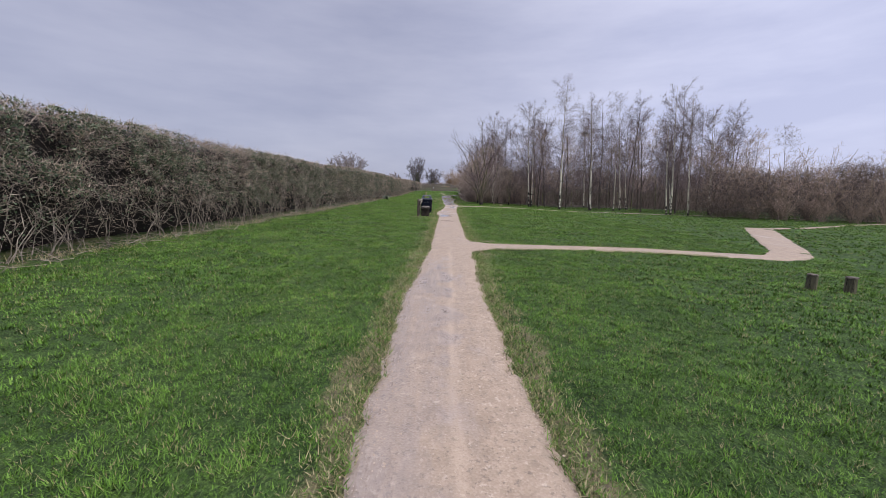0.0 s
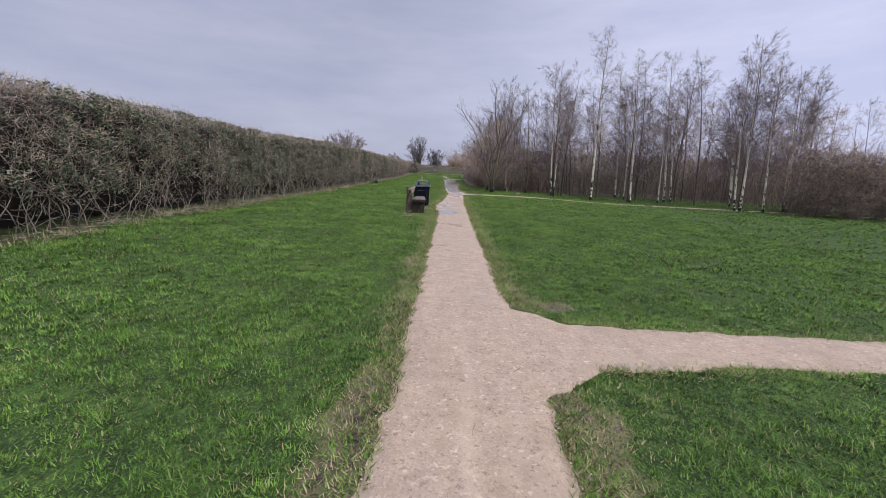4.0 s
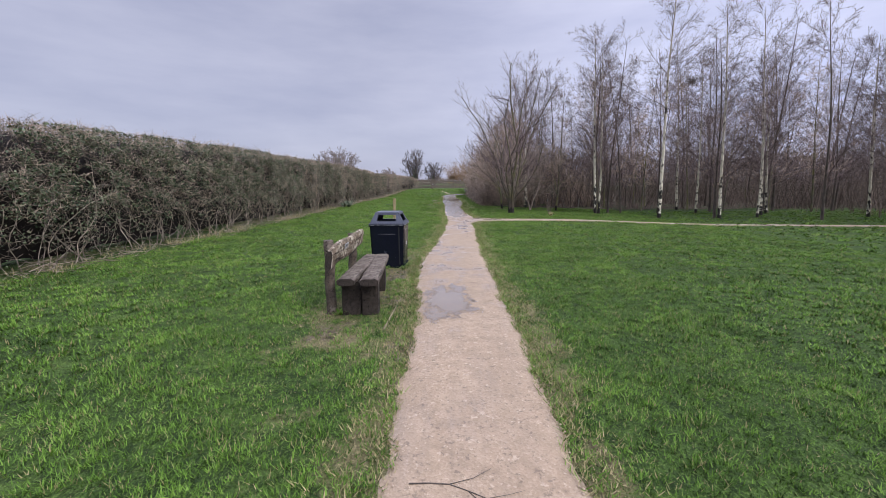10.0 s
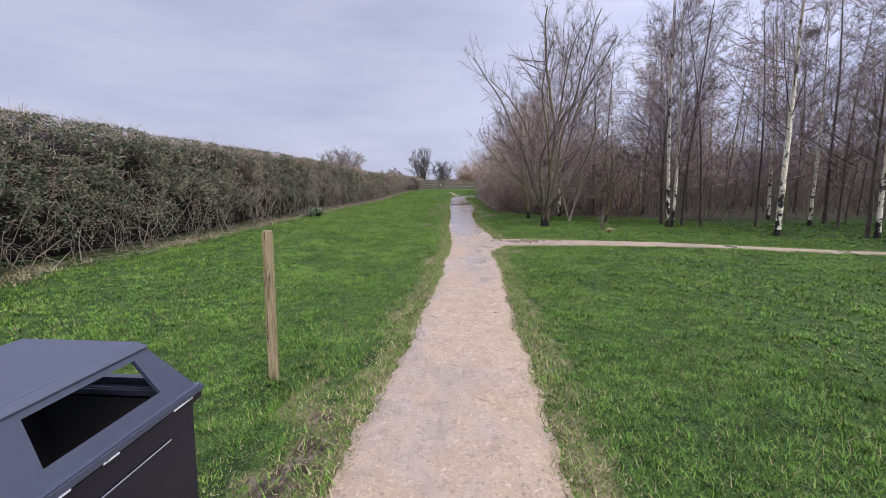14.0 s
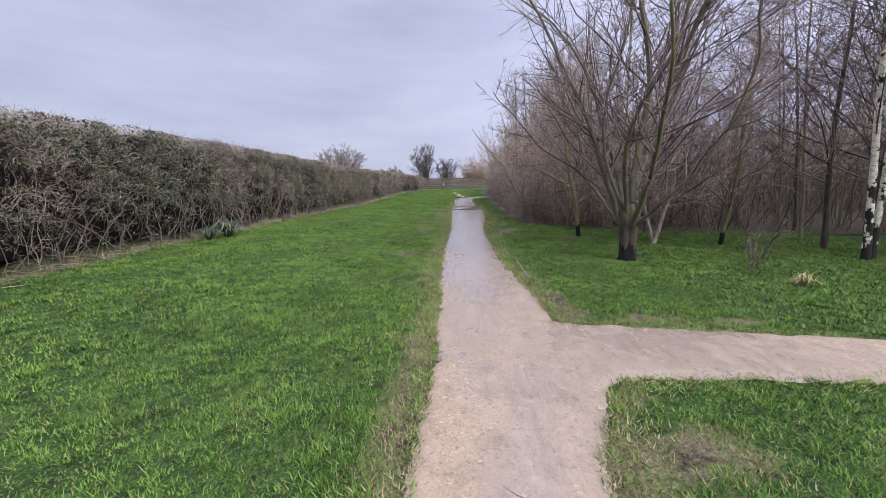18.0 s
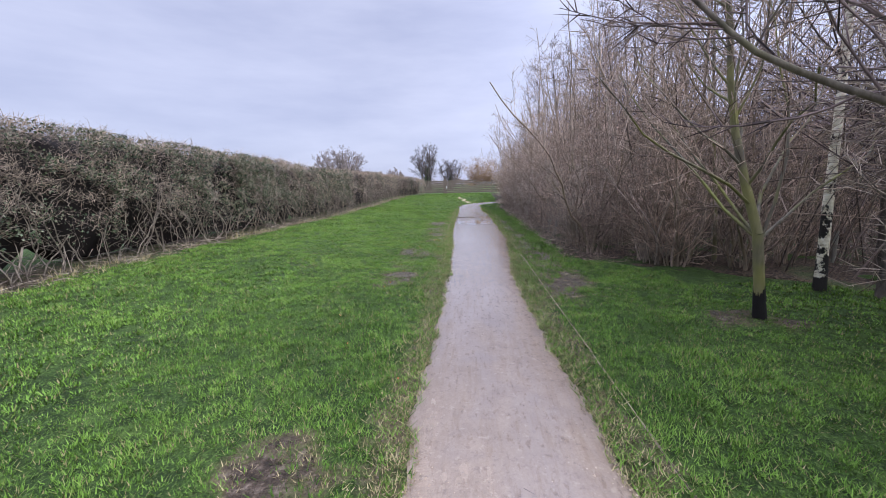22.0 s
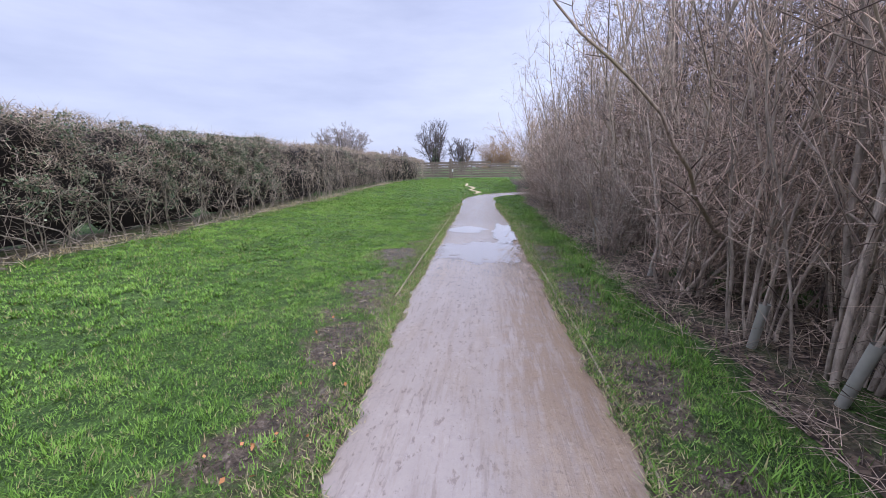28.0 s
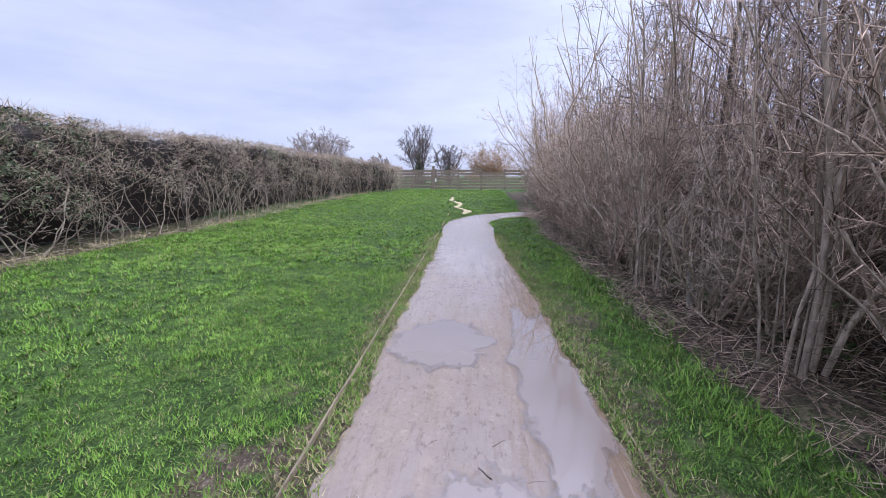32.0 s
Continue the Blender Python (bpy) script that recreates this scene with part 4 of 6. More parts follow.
# ---- the hedge ----
def hedge_gap(y):
    """Where the hedge is thin at its foot, 0 to 1."""
    return sum(h * np.exp(-((np.asarray(y) - c) / w) ** 4) for c, w, h in ((25.63, 0.36, 0.8), (40.2, 0.34, 1.0), (48.1, 0.3, 0.6), (50.05, 0.32, 0.75), (53.2, 0.4, 0.7), (60.5, 0.4, 0.6)))


def build_hedge():
    rng = np.random.RandomState(11)
    top = empty("hedge", pose(-7.5, 0, 0), "long clipped leafless field hedge with ivy and pale cut tips", "hedge")
    inv = Matrix.Translation((7.5, 0, 0))

    def put(ob):
        ob.matrix_parent_inverse = inv
        return ob
    # inner sheet in place of crowded twigs, near-black for the shade between them
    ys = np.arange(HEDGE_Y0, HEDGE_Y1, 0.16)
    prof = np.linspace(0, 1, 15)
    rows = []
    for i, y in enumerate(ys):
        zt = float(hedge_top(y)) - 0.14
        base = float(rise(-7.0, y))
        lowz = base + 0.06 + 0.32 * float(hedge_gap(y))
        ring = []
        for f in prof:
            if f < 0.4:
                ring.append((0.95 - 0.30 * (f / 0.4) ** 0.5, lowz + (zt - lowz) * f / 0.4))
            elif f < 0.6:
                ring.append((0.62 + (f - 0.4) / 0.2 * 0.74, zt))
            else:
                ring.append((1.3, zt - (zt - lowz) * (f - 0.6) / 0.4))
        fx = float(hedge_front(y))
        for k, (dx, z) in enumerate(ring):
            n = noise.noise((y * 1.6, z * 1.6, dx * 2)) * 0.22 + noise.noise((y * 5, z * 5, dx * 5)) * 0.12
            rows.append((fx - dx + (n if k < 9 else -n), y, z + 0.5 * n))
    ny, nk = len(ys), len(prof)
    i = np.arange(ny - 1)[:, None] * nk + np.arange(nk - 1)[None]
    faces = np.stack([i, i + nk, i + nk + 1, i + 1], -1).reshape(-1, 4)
    put(raw("twig_mass", rows, faces, M_SHADE_CORE, top))
    # gnarled upright stems
    stems, rest = [], []
    for y in np.arange(HEDGE_Y0, HEDGE_Y1, 0.155):
        for _ in range(1 if rng.rand() < 0.6 else 2):
            segs = []
            yy = y + rng.uniform(-0.15, 0.15)
            p = np.array([hedge_front(yy) - rng.uniform(-0.10, 0.28), yy, float(rise(-7, yy)) - 0.03])
            d = np.array([rng.uniform(-0.1, 0.25), rng.uniform(-0.35, 0.35), 1.0])
            near = yy < 36
            r = rng.uniform(0.006, 0.020) * (1.3 if rng.rand() < 0.15 else 1.0) * (0.62 if near else 0.85)
            p[0] -= 0.14 if near else 0.06
            reach = rng.uniform(0.8, 2.6)
            for k in range(16):
                d = d + rng.normal(size=3) * (0.24, 0.40, 0.14) + np.array([0, 0, 0.15])
                d /= np.linalg.norm(d)
                q = p + d * rng.uniform(0.10, 0.22)
                if q[2] > min(hedge_top(yy) - 0.1, reach):
                    break
                q[0] = min(q[0], hedge_front(q[1]) + 0.08)
                segs.append([*p, *q, r, r * 0.93])
                r *= 0.93
                if rng.rand() < 0.75:
                    e = d * 0.5 + rng.normal(size=3) * 0.8 + np.array([0.25, 0, 0.1])
                    e /= np.linalg.norm(e)
                    m = q + e * rng.uniform(0.10, 0.28)
                    m[0] = min(m[0], hedge_front(m[1]) + 0.14)
                    e2 = e + rng.normal(size=3) * 0.5
                    w = m + e2 / np.linalg.norm(e2) * rng.uniform(0.08, 0.2)
                    segs.append([*q, *m, r * 0.5, r * 0.35])
                    segs.append([*m, *w, r * 0.35, r * 0.15])
                p = q
            if segs:
                (stems if 2 < yy < 58 and len(stems) < 300 else rest).append(segs)
    for segs in stems:
        put(raw("stem", *tubes(segs, 4), M_HEDGE_STEM, top, smooth=True))
    tagged(put(raw("stem_mass", *tubes([q for o in rest for q in o], 3), M_HEDGE_STEM, top, smooth=True)), "grey gnarled upright stems", kind="stuff")

    # fine twigs through the face and the top
    def face_points(n, inside=0.45, low=0.0):
        y = rng.uniform(HEDGE_Y0, HEDGE_Y1, n)
        y = np.where(rng.rand(n) < 0.4, rng.uniform(0, 56, n), y)
        base = rise(-7.0, y)
        f = rng.rand(n) ** 0.7
        z = base + 0.1 + (hedge_top(y) - base - 0.12) * f
        thin = hedge_gap(y) * (z < base + 0.9)
        foot = (1 - smooth01(z - base, 0.25, 1.25)) * (0.88 - low)
        x = hedge_front(y) + 0.06 - rng.rand(n) ** 1.4 * inside - 0.12 * (z > hedge_top(y) - 0.2)
        void = wave(y + 0.5 * z, 2.3, 33) * wave(z - 0.3 * y, 2.1, 34) * 2.2 + 0.6 * np.sin(y * 7.7 + z * 5.1) * np.sin(z * 8.3 - y * 2.2)
        k = (rng.rand(n) > thin * 0.7) & (rng.rand(n) > foot) & (rng.rand(n) < np.clip(0.46 + 1.7 * void + 0.5 * (z > hedge_top(y) - 0.3), 0.05, 1))
        return np.stack([x, y, z], -1)[k]
    p = face_points(150000, 0.6)
    d = rng.normal(size=p.shape) * (0.8, 1.0, 0.8) + np.array([0.3, 0, 0.25])
    tagged(put(raw("twig_cover", *sprigs(p, d, rng.uniform(0.10, 0.32, len(p)), rng.uniform(0.003, 0.0068, len(p)), rng), M_HEDGE_TWIG, top)), kind="stuff")
    p = face_points(50000, 0.15, 0.3)
    d = rng.normal(size=p.shape) * (0.7, 1.0, 0.9) + np.array([0.4, 0, 0.4])
    tagged(put(raw("twig_haze", *spikes(p, d, rng.uniform(0.06, 0.20, len(p)), rng.uniform(0.002, 0.0045, len(p)), 0.5, rng), M_HEDGE_TIP, top, "pale bare twigs")), kind="stuff")
    n = 15000
    y = rng.uniform(HEDGE_Y0, HEDGE_Y1, n)
    y = np.where(rng.rand(n) < 0.3, rng.uniform(2, 45, n), y)
    x = hedge_front(y) - 0.05 - rng.rand(n) ** 1.6 * 1.3
    p = np.stack([x, y, hedge_top(y) - 0.13 + rng.uniform(-0.12, 0.03, n)], -1)
    d = rng.normal(size=p.shape) * 0.5 + np.array([0.15, 0, 1.0])
    tagged(put(raw("clipped_top", *spikes(p, d, rng.uniform(0.04, 0.15, n), rng.uniform(0.0025, 0.005, n), 0.2, rng), M_HEDGE_TIP, top, "pale cut twig tips along the flat top")), kind="stuff")
    n = 36000
    y = rng.uniform(HEDGE_Y0, HEDGE_Y1, n)
    p = np.stack([hedge_front(y) - 0.05 - 1.3 * rng.rand(n) ** 1.3, y, hedge_top(y) - 0.03 - 0.15 * rng.rand(n)], -1)
    d = rng.normal(size=p.shape) + np.array([0.2, 0, 0.3])
    tagged(put(raw("top_cover", *spikes(p, d, rng.uniform(0.04, 0.13, n), rng.uniform(0.003, 0.006, n), 0.5, rng), M_TWIG_GREY, top)), kind="stuff")
    # evergreen ivy and holly, thinning out along the hedge
    p = face_points(420000, 0.24)
    ivy = 0.7 * wave(p[:, 1], 0.8, 35) + 0.8 * wave(p[:, 2] + 0.4 * p[:, 1], 1.7, 36) + rng.normal(size=len(p)) * 0.35 - 0.08 + 0.8 * np.exp(-((p[:, 1] - 26) / 9) ** 2) + 0.30 * smooth01(p[:, 1], 37, 46) - 1.0 * smooth01(p[:, 1], 50, 62)
    tagged(put(raw("ivy", *leaves(p[ivy > -0.12], 0.038, rng), M_IVY, top, "dark glossy ivy leaves")), kind="stuff")


build_hedge()


def brush_piles():
    """Dead sticks and stalks along the hedge's foot."""
    rng = np.random.RandomState(77)
    n = 2600
    y = rng.uniform(1, 70, n)
    x = hedge_front(y) + 0.2 + rng.normal(size=n) * 0.22
    p = np.stack([x, y, rise(x, y) + rng.uniform(0.0, 0.10, n)], -1)
    d = rng.normal(size=p.shape) * (1, 1.2, 0.22)
    tagged(raw("dead_sticks", *spikes(p, d, rng.uniform(0.15, 0.6, n), rng.uniform(0.003, 0.008, n), 0.3, rng), M_HEDGE_TIP),
           "pale dead sticks and trimmings along the hedge's foot", "sticks", kind="stuff")


brush_piles()


# ---- trees ----
def grow(rng, out, p, d, length, r, level, spec, least=0.005):
    """One stem with its branches. spec, level by level: steps, wander, upward pull, children, their angle, their share of the length, first child's place, their share of the thickness."""
    steps, wander, pull, kids, angle, share, first, thin = spec[level]
    p, d = np.array(p, float), np.array(d, float)
    seg = length / steps
    leader = level == 0 and kids > 25
    r1 = r * (0.12 if leader else 0.7 if level == 0 and kids < 14 and len(spec) == 4 else 0.32)
    at = sorted(rng.uniform(first, 0.98, kids)) if kids else []
    k = 0
    for s in range(steps):
        ra, rb = r + (r1 - r) * s / steps, r + (r1 - r) * (s + 1) / steps
        d = d + rng.normal(size=3) * wander + np.array([0, 0, pull])
        d /= np.linalg.norm(d)
        q = p + d * seg
        out[level].append([*p, *q, ra, rb])
        while k < len(at) and at[k] <= (s + 1) / steps:
            f = at[k] * steps - s
            c = p + (q - p) * f
            u = np.cross(d, rng.normal(size=3))
            u /= np.linalg.norm(u) + 1e-9
            an = radians(angle * rng.uniform(0.55, 1.4))
            e = d * math.cos(an) + u * math.sin(an)
            if level + 1 < len(spec):
                le = length * share * (1.20 - 0.85 * at[k] if leader else 1.25 - 0.75 * at[k]) * rng.uniform(0.7, 1.25)
                grow(rng, out, c, e, le, max(least, (ra + (rb - ra) * f) * thin), level + 1, spec, least)
            k += 1
        p = q


def foot_flare(segs, r):
    if segs:
        segs[0][6] = r * 1.25


def crown_mesh(parent, limbs, branches, twigs, limb_mat, twig_mat, sides=4, seed=1):
    """Limbs, branches and fine twigs as one crown with two materials."""
    va, fa = tubes(limbs, sides)
    vb, fb = tubes(branches, 3)
    t = np.asarray(twigs, float)
    d = t[:, 3:6] - t[:, :3]
    vc, fc = spikes(t[:, :3], d, np.linalg.norm(d, axis=1), t[:, 6], 0.10, np.random.RandomState(seed))
    quads = np.concatenate([fa, fb + len(va)])
    tris = np.concatenate([quads[:, [0, 1, 2]], quads[:, [0, 2, 3]], fc + len(va) + len(vb)])
    ob = raw("crown", np.concatenate([va, vb, vc]), tris, limb_mat, parent, smooth=True)
    ob.data.materials.append(twig_mat)
    idx = np.ones(len(tris), np.int32)
    idx[:len(fa)] = 0
    idx[len(quads):len(quads) + len(fa)] = 0
    ob.data.polygons.foreach_set("material_index", idx)
    return tagged(ob, kind="stuff")


def tree(name, label, category, seed, stems, spec, bark, limb_mat, twig_mat, group="", sides=(8, 4), least=0.005):
    """A bare tree: trunk, limbs and twigs. stems: rows of foot x, y, lean x, y, length, radius."""
    rng = np.random.RandomState(seed)
    top = empty(name, pose(0, 0, 0), label, category, group)
    outs = []
    for fx, fy, lx, ly, le, r in stems:
        out = [[] for _ in spec]
        grow(rng, out, (fx, fy, -0.12), (lx, ly, 1), le, r, 0, spec, least)
        foot_flare(out[0], r)
        outs.append(out)
        raw("trunk", *tubes(out[0], sides[0]), bark, top, smooth=True)
    limbs = [s for o in outs for s in o[1]]
    mid = [s for o in outs for lv in o[2:-1] for s in lv]
    fine = [s for o in outs for s in o[-1]]
    crown_mesh(top, limbs, mid or limbs[:1], fine, limb_mat, twig_mat, sides[1])
    return top


BIRCH = [(14, 0.012, 0.010, 44, 50, 0.27, 0.20, 0.27), (6, 0.06, 0.045, 12, 42, 0.42, 0.12, 0.6), (2, 0.12, -0.01, 5, 40, 0.55, 0.2, 0.8), (1, 0.12, -0.06, 0, 0, 0, 0, 0)]
ALDER = [(12, 0.020, 0.016, 32, 54, 0.30, 0.15, 0.36), (5, 0.08, 0.07, 9, 44, 0.42, 0.12, 0.6), (2, 0.12, 0.03, 4, 42, 0.55, 0.2, 0.8), (1, 0.12, 0.0, 0, 0, 0, 0, 0)]
BUSH = [(4, 0.05, 0.0, 12, 36, 3.8, 0.30, 0.48), (12, 0.11, 0.055, 20, 44, 0.27, 0.12, 0.34), (4, 0.16, 0.07, 8, 42, 0.5, 0.12, 0.7), (1, 0.2, 0.02, 0, 0, 0, 0, 0)]
SPREAD = [(1, 0, 0, 0, 0, 0, 0, 0), (18, 0.105, 0.032, 24, 46, 0.34, 0.12, 0.46), (7, 0.12, 0.05, 9, 44, 0.40, 0.12, 0.6), (1, 0.2, 0.02, 0, 0, 0, 0, 0)]
YOUNG = [(8, 0.09, 0.04, 25, 46, 0.5, 0.2, 0.42), (6, 0.14, 0.05, 13, 46, 0.45, 0.15, 0.5), (2, 0.18, 0.05, 5, 40, 0.6, 0.2, 0.8), (1, 0.2, 0, 0, 0, 0, 0, 0)]
SHRUB = [(14, 0.17, 0.080, 13, 50, 0.24, 0.06, 0.45), (4, 0.24, 0.06, 7, 50, 0.5, 0.12, 0.65), (1, 0.24, 0.02, 0, 0, 0, 0, 0)]
COPPICE = [(12, 0.075, 0.03, 13, 42, 0.20, 0.12, 0.45), (3, 0.20, 0.08, 4, 45, 0.5, 0.15, 0.7), (1, 0.24, 0.02, 0, 0, 0, 0, 0)]


def footing(x, y, turn, lean):
    """A pose on the land, leaning a few degrees towards the open side."""
    return Matrix.Translation((x, y, float(rise(x, y)) - 0.02)) @ Matrix.Rotation(radians(-lean), 4, "Y") @ Matrix.Rotation(radians(turn), 4, "Z")


def stand(ob, x, y, turn=0.0, scale=1.0, lean=0.0):
    ob.matrix_basis = footing(x, y, turn, lean) @ Matrix.Diagonal((scale, scale, scale, 1))
    return ob


def again(ob, x, y, turn=0.0, scale=1.0, lean=0.0):
    c = copy_thing(ob, footing(x, y, turn, lean))
    c.scale = (scale,) * 3
    return c


def twig_bank(name, n, spot, height, material, seed, label, category, long=(0.3, 1.0), thick=(0.010, 0.022)):
    """A dense bank of crossing twigs with an uneven top."""
    rng = np.random.RandomState(seed)
    x, y = spot(rng, n)
    top = height * (0.78 + 0.30 * patchy(x, y, 2.4, seed) + 0.14 * patchy(x, y, 0.7, seed + 1))
    p = np.stack([x, y, rise(x, y) + top * rng.rand(n) ** 0.8], -1)
    d = rng.normal(size=p.shape) * (1, 1, 0.7) + np.array([0, 0, 0.5])
    ob = raw(name, *sprigs(p, d, rng.uniform(*long, n), rng.uniform(*thick, n), rng), material)
    return tagged(ob, label, category, kind="stuff")


BL = "tall slender leafless birch with white bark and fine drooping twigs"
birch_a = tree("birch_tree", BL, "birch", 101, [(0, 0, 0.02, 0.0, 11.0, 0.085)], BIRCH, M_BIRCH, M_TWIG_BIRCH, M_TWIG_BIRCH, "birches", least=0.0042)
birch_b = tree("birch_tree", "leafless birch with two white stems from one foot", "birch", 102,
               [(-0.12, 0, -0.06, 0.02, 9.6, 0.068), (0.12, 0.05, 0.05, -0.02, 9.0, 0.06)], BIRCH, M_BIRCH, M_TWIG_BIRCH, M_TWIG_BIRCH, "birches")
birch_c = tree("birch_tree", BL, "birch", 103, [(0, 0, -0.03, 0.02, 9.4, 0.065)], BIRCH, M_BIRCH, M_TWIG_BIRCH, M_TWIG_BIRCH, "birches")
stand(birch_b, 7.80, 35.65, 20, 1.0, 1.6)
stand(birch_a, 10.0, 33.6, 0, 1.0, 2.4)
stand(birch_c, 10.7, 44.6, 0, 0.9, 1)
for ob, x, y, turn, s in ((birch_b, 17.2, 29.2, 140, 1.05), (birch_c, 18.6, 29.0, 60, 1.0), (birch_a, 12.6, 33.2, 200, 0.9), (birch_c, 17.0, 36.0, 10, 1.0),
                          (birch_a, 16.0, 35.1, 75, 0.98), (birch_b, 21.5, 31.0, 250, 0.95), (birch_a, 4.75, 39.65, 300, 0.85), (birch_c, 13.8, 36.9, 130, 1.0),
                          (birch_a, 14.2, 39.5, 160, 0.95), (birch_c, 24.5, 33.0, 30, 1.0), (birch_a, 27.5, 37.0, 280, 0.95), (birch_c, 14.9, 33.9, 220, 0.85), (birch_b, 19.8, 33.5, 40, 0.9)):
    again(ob, x, y, turn, s * 0.95, 2.6 if x < 15 else 5.0)

AL = "tall leafless tree with a straight dark trunk and upright twigs"
alder_a = tree("bare_tree", AL, "tree", 111, [(0, 0, 0.01, 0, 9.2, 0.062)], ALDER, M_BARK, M_TWIG_BIRCH, M_TWIG_BIRCH, "bare trees of the wood", least=0.0055)
alder_b = tree("bare_tree", AL, "tree", 112, [(0, 0, -0.02, 0.02, 8.4, 0.050)], ALDER, M_BARK, M_TWIG_BIRCH, M_TWIG_BIRCH, "bare trees of the wood", least=0.0055)
alder_c = tree("bare_tree", AL, "tree", 113, [(0, 0, 0.03, -0.02, 7.4, 0.044)], ALDER, M_MOSSBARK, M_TWIG_GREY, M_TWIG_BROWN, "bare trees of the wood", least=0.0055)
stand(alder_a, 8.75, 36.6, 0)
stand(alder_b, 11.4, 36.4, 0)
stand(alder_c, 11.5, 38.5, 0)
rng_w = np.random.RandomState(5)
spots = [(5.2, 51.8), (4.4, 54.0), (6.6, 53.0), (6.0, 49.4), (7.4, 50.8), (4.0, 57.2), (5.6, 56.4), (14.6, 36.6), (15.8, 37.6), (17.3, 36.4), (18.4, 38.0), (20.2, 36.9), (22.0, 37.6), (23.6, 36.0), (25.5, 36.8), (19.2, 31.8), (16.6, 32.4), (14.7, 39.2), (12.5, 33.4), (5.2, 39.3), (8.9, 38.6), (6.8, 41.0), (10.3, 40.5)]
for gx in np.arange(5, 34, 2.5):
    for gy in np.arange(37.5, 52, 3.2):
        x, y = gx + rng_w.uniform(-0.9, 0.9), gy + rng_w.uniform(-1, 1)
        if y > 36.5 + 0.0 * x and (x > 6.5 or y > 41) and rng_w.rand() < 0.85:
            spots.append((x, y))
for k in range(12):
    spots.append((rng_w.uniform(4.6, 10), rng_w.uniform(50, 70)))
for k, (x, y) in enumerate(spots):
    again((alder_a, alder_b, alder_c)[k % 3], x, y, rng_w.uniform(0, 360), (0.86 + 0.16 * float(smooth01(x, 3, 9))) * (1 - 0.35 * float(smooth01(y, 58, 70))) * rng_w.uniform(0.88, 1.12), rng_w.uniform(0.0, 3.6))

# the spreading tree beside the path and the small ones near it
def spreading_tree(seed):
    """A short fluted trunk that forks low into limbs which arch out and up."""
    rng = np.random.RandomState(seed)
    top = empty("spreading_tree", pose(0, 0, 0), "low-forking leafless tree with dark trunk and mossy limbs", "tree")
    ang = np.arange(28) * 2 * np.pi / 28
    rings = []
    for z, r, flute in ((-0.1, 0.20, 0.05), (0.06, 0.155, 0.06), (0.3, 0.142, 0.09), (0.55, 0.148, 0.14), (0.78, 0.165, 0.18), (0.95, 0.15, 0.2), (1.06, 0.06, 0.1)):
        q = r * (1 + flute * np.sin(ang * 5 + 1.1 + z) + 0.5 * flute * np.sin(ang * 9 + 2 * z))
        rings.append(np.stack([q * np.cos(ang) - 0.03 * z, q * np.sin(ang), z + 0 * ang], -1))
    k = np.arange(28)
    quad = np.stack([k, (k + 1) % 28, 28 + (k + 1) % 28, 28 + k], -1)
    raw("trunk", np.concatenate(rings), np.concatenate([quad + n * 28 for n in range(len(rings) - 1)]), M_FLUTED, top, smooth=True)
    mid, fine = [], []
    for az, tilt, le, r in ((15, 7, 7.0, 0.082), (-12, 33, 6.2, 0.058), (165, 17, 6.2, 0.055), (205, 28, 5.2, 0.042), (95, 28, 6.0, 0.050), (268, 26, 5.8, 0.045),
                            (48, 40, 5.4, 0.042), (322, 44, 4.8, 0.036), (150, 38, 4.2, 0.034), (232, 16, 6.2, 0.048), (350, 20, 6.4, 0.05)):
        a, t = radians(az), radians(tilt)
        out = [[] for _ in SPREAD]
        way = (math.sin(t) * math.cos(a), math.sin(t) * math.sin(a), math.cos(t))
        foot = (0.085 * math.cos(a) - 0.03, 0.085 * math.sin(a), rng.uniform(0.55, 0.85))
        grow(rng, out, foot, way, le, r * 0.88, 1, SPREAD, 0.006)
        raw("limb", *tubes(out[1], 8), M_LIMB, top, smooth=True)
        mid += out[2]
        fine += out[3]
    crown_mesh(top, mid[:1], mid, fine, M_LIMB, M_TWIG_BIRCH, 5)
    return top


stand(spreading_tree(146), 3.15, 35.35, 0, 1.0)
young = tree("young_tree", "young leafless tree with a thin mossy trunk and dark foot", "tree", 141, [(0, 0, 0.02, 0.0, 4.4, 0.058)], YOUNG, M_FOOTBARK, M_MOSSBARK, M_TWIG_GREY)
stand(young, 3.08, 38.35, 0)
stand(tree("small_tree", "small crooked leafless tree with a pale trunk", "tree", 142, [(0, 0, 0.25, 0.1, 3.6, 0.05), (0.1, 0.1, -0.2, 0.1, 3.2, 0.04)], YOUNG, M_HAZEL, M_HAZEL, M_TWIG_PALE), 4.5, 37.3, 0)
stand(tree("sapling", "thin bare sapling standing in the grass", "sapling", 143, [(0, 0, 0.1, 0, 1.2, 0.012), (0.03, 0, -0.2, 0.1, 1.0, 0.01), (0, 0.03, 0.3, -0.2, 0.9, 0.009)], SHRUB, M_TWIG_DARK, M_TWIG_DARK, M_TWIG_DARK), 4.9, 34.6, 0)
again(young, 6.0, 37.2, 120, 0.85)
edge_tree = tree("bare_tree", "slender pale-stemmed bare tree at the wood's edge", "tree", 144, [(0, 0, -0.06, 0.02, 5.8, 0.040), (0.05, 0.04, 0.08, -0.05, 5.0, 0.030)], COPPICE, M_HAZEL, M_HAZEL, M_TWIG_GREY, "bare trees of the wood")
stand(edge_tree, 2.55, 51.75, 20, 1.0)
for x, y, turn, k in ((2.68, 50.95, 130, 0.9), (2.75, 46.1, 75, 0.95), (2.9, 48.4, 290, 0.9)):
    again(edge_tree, x, y, turn, k)
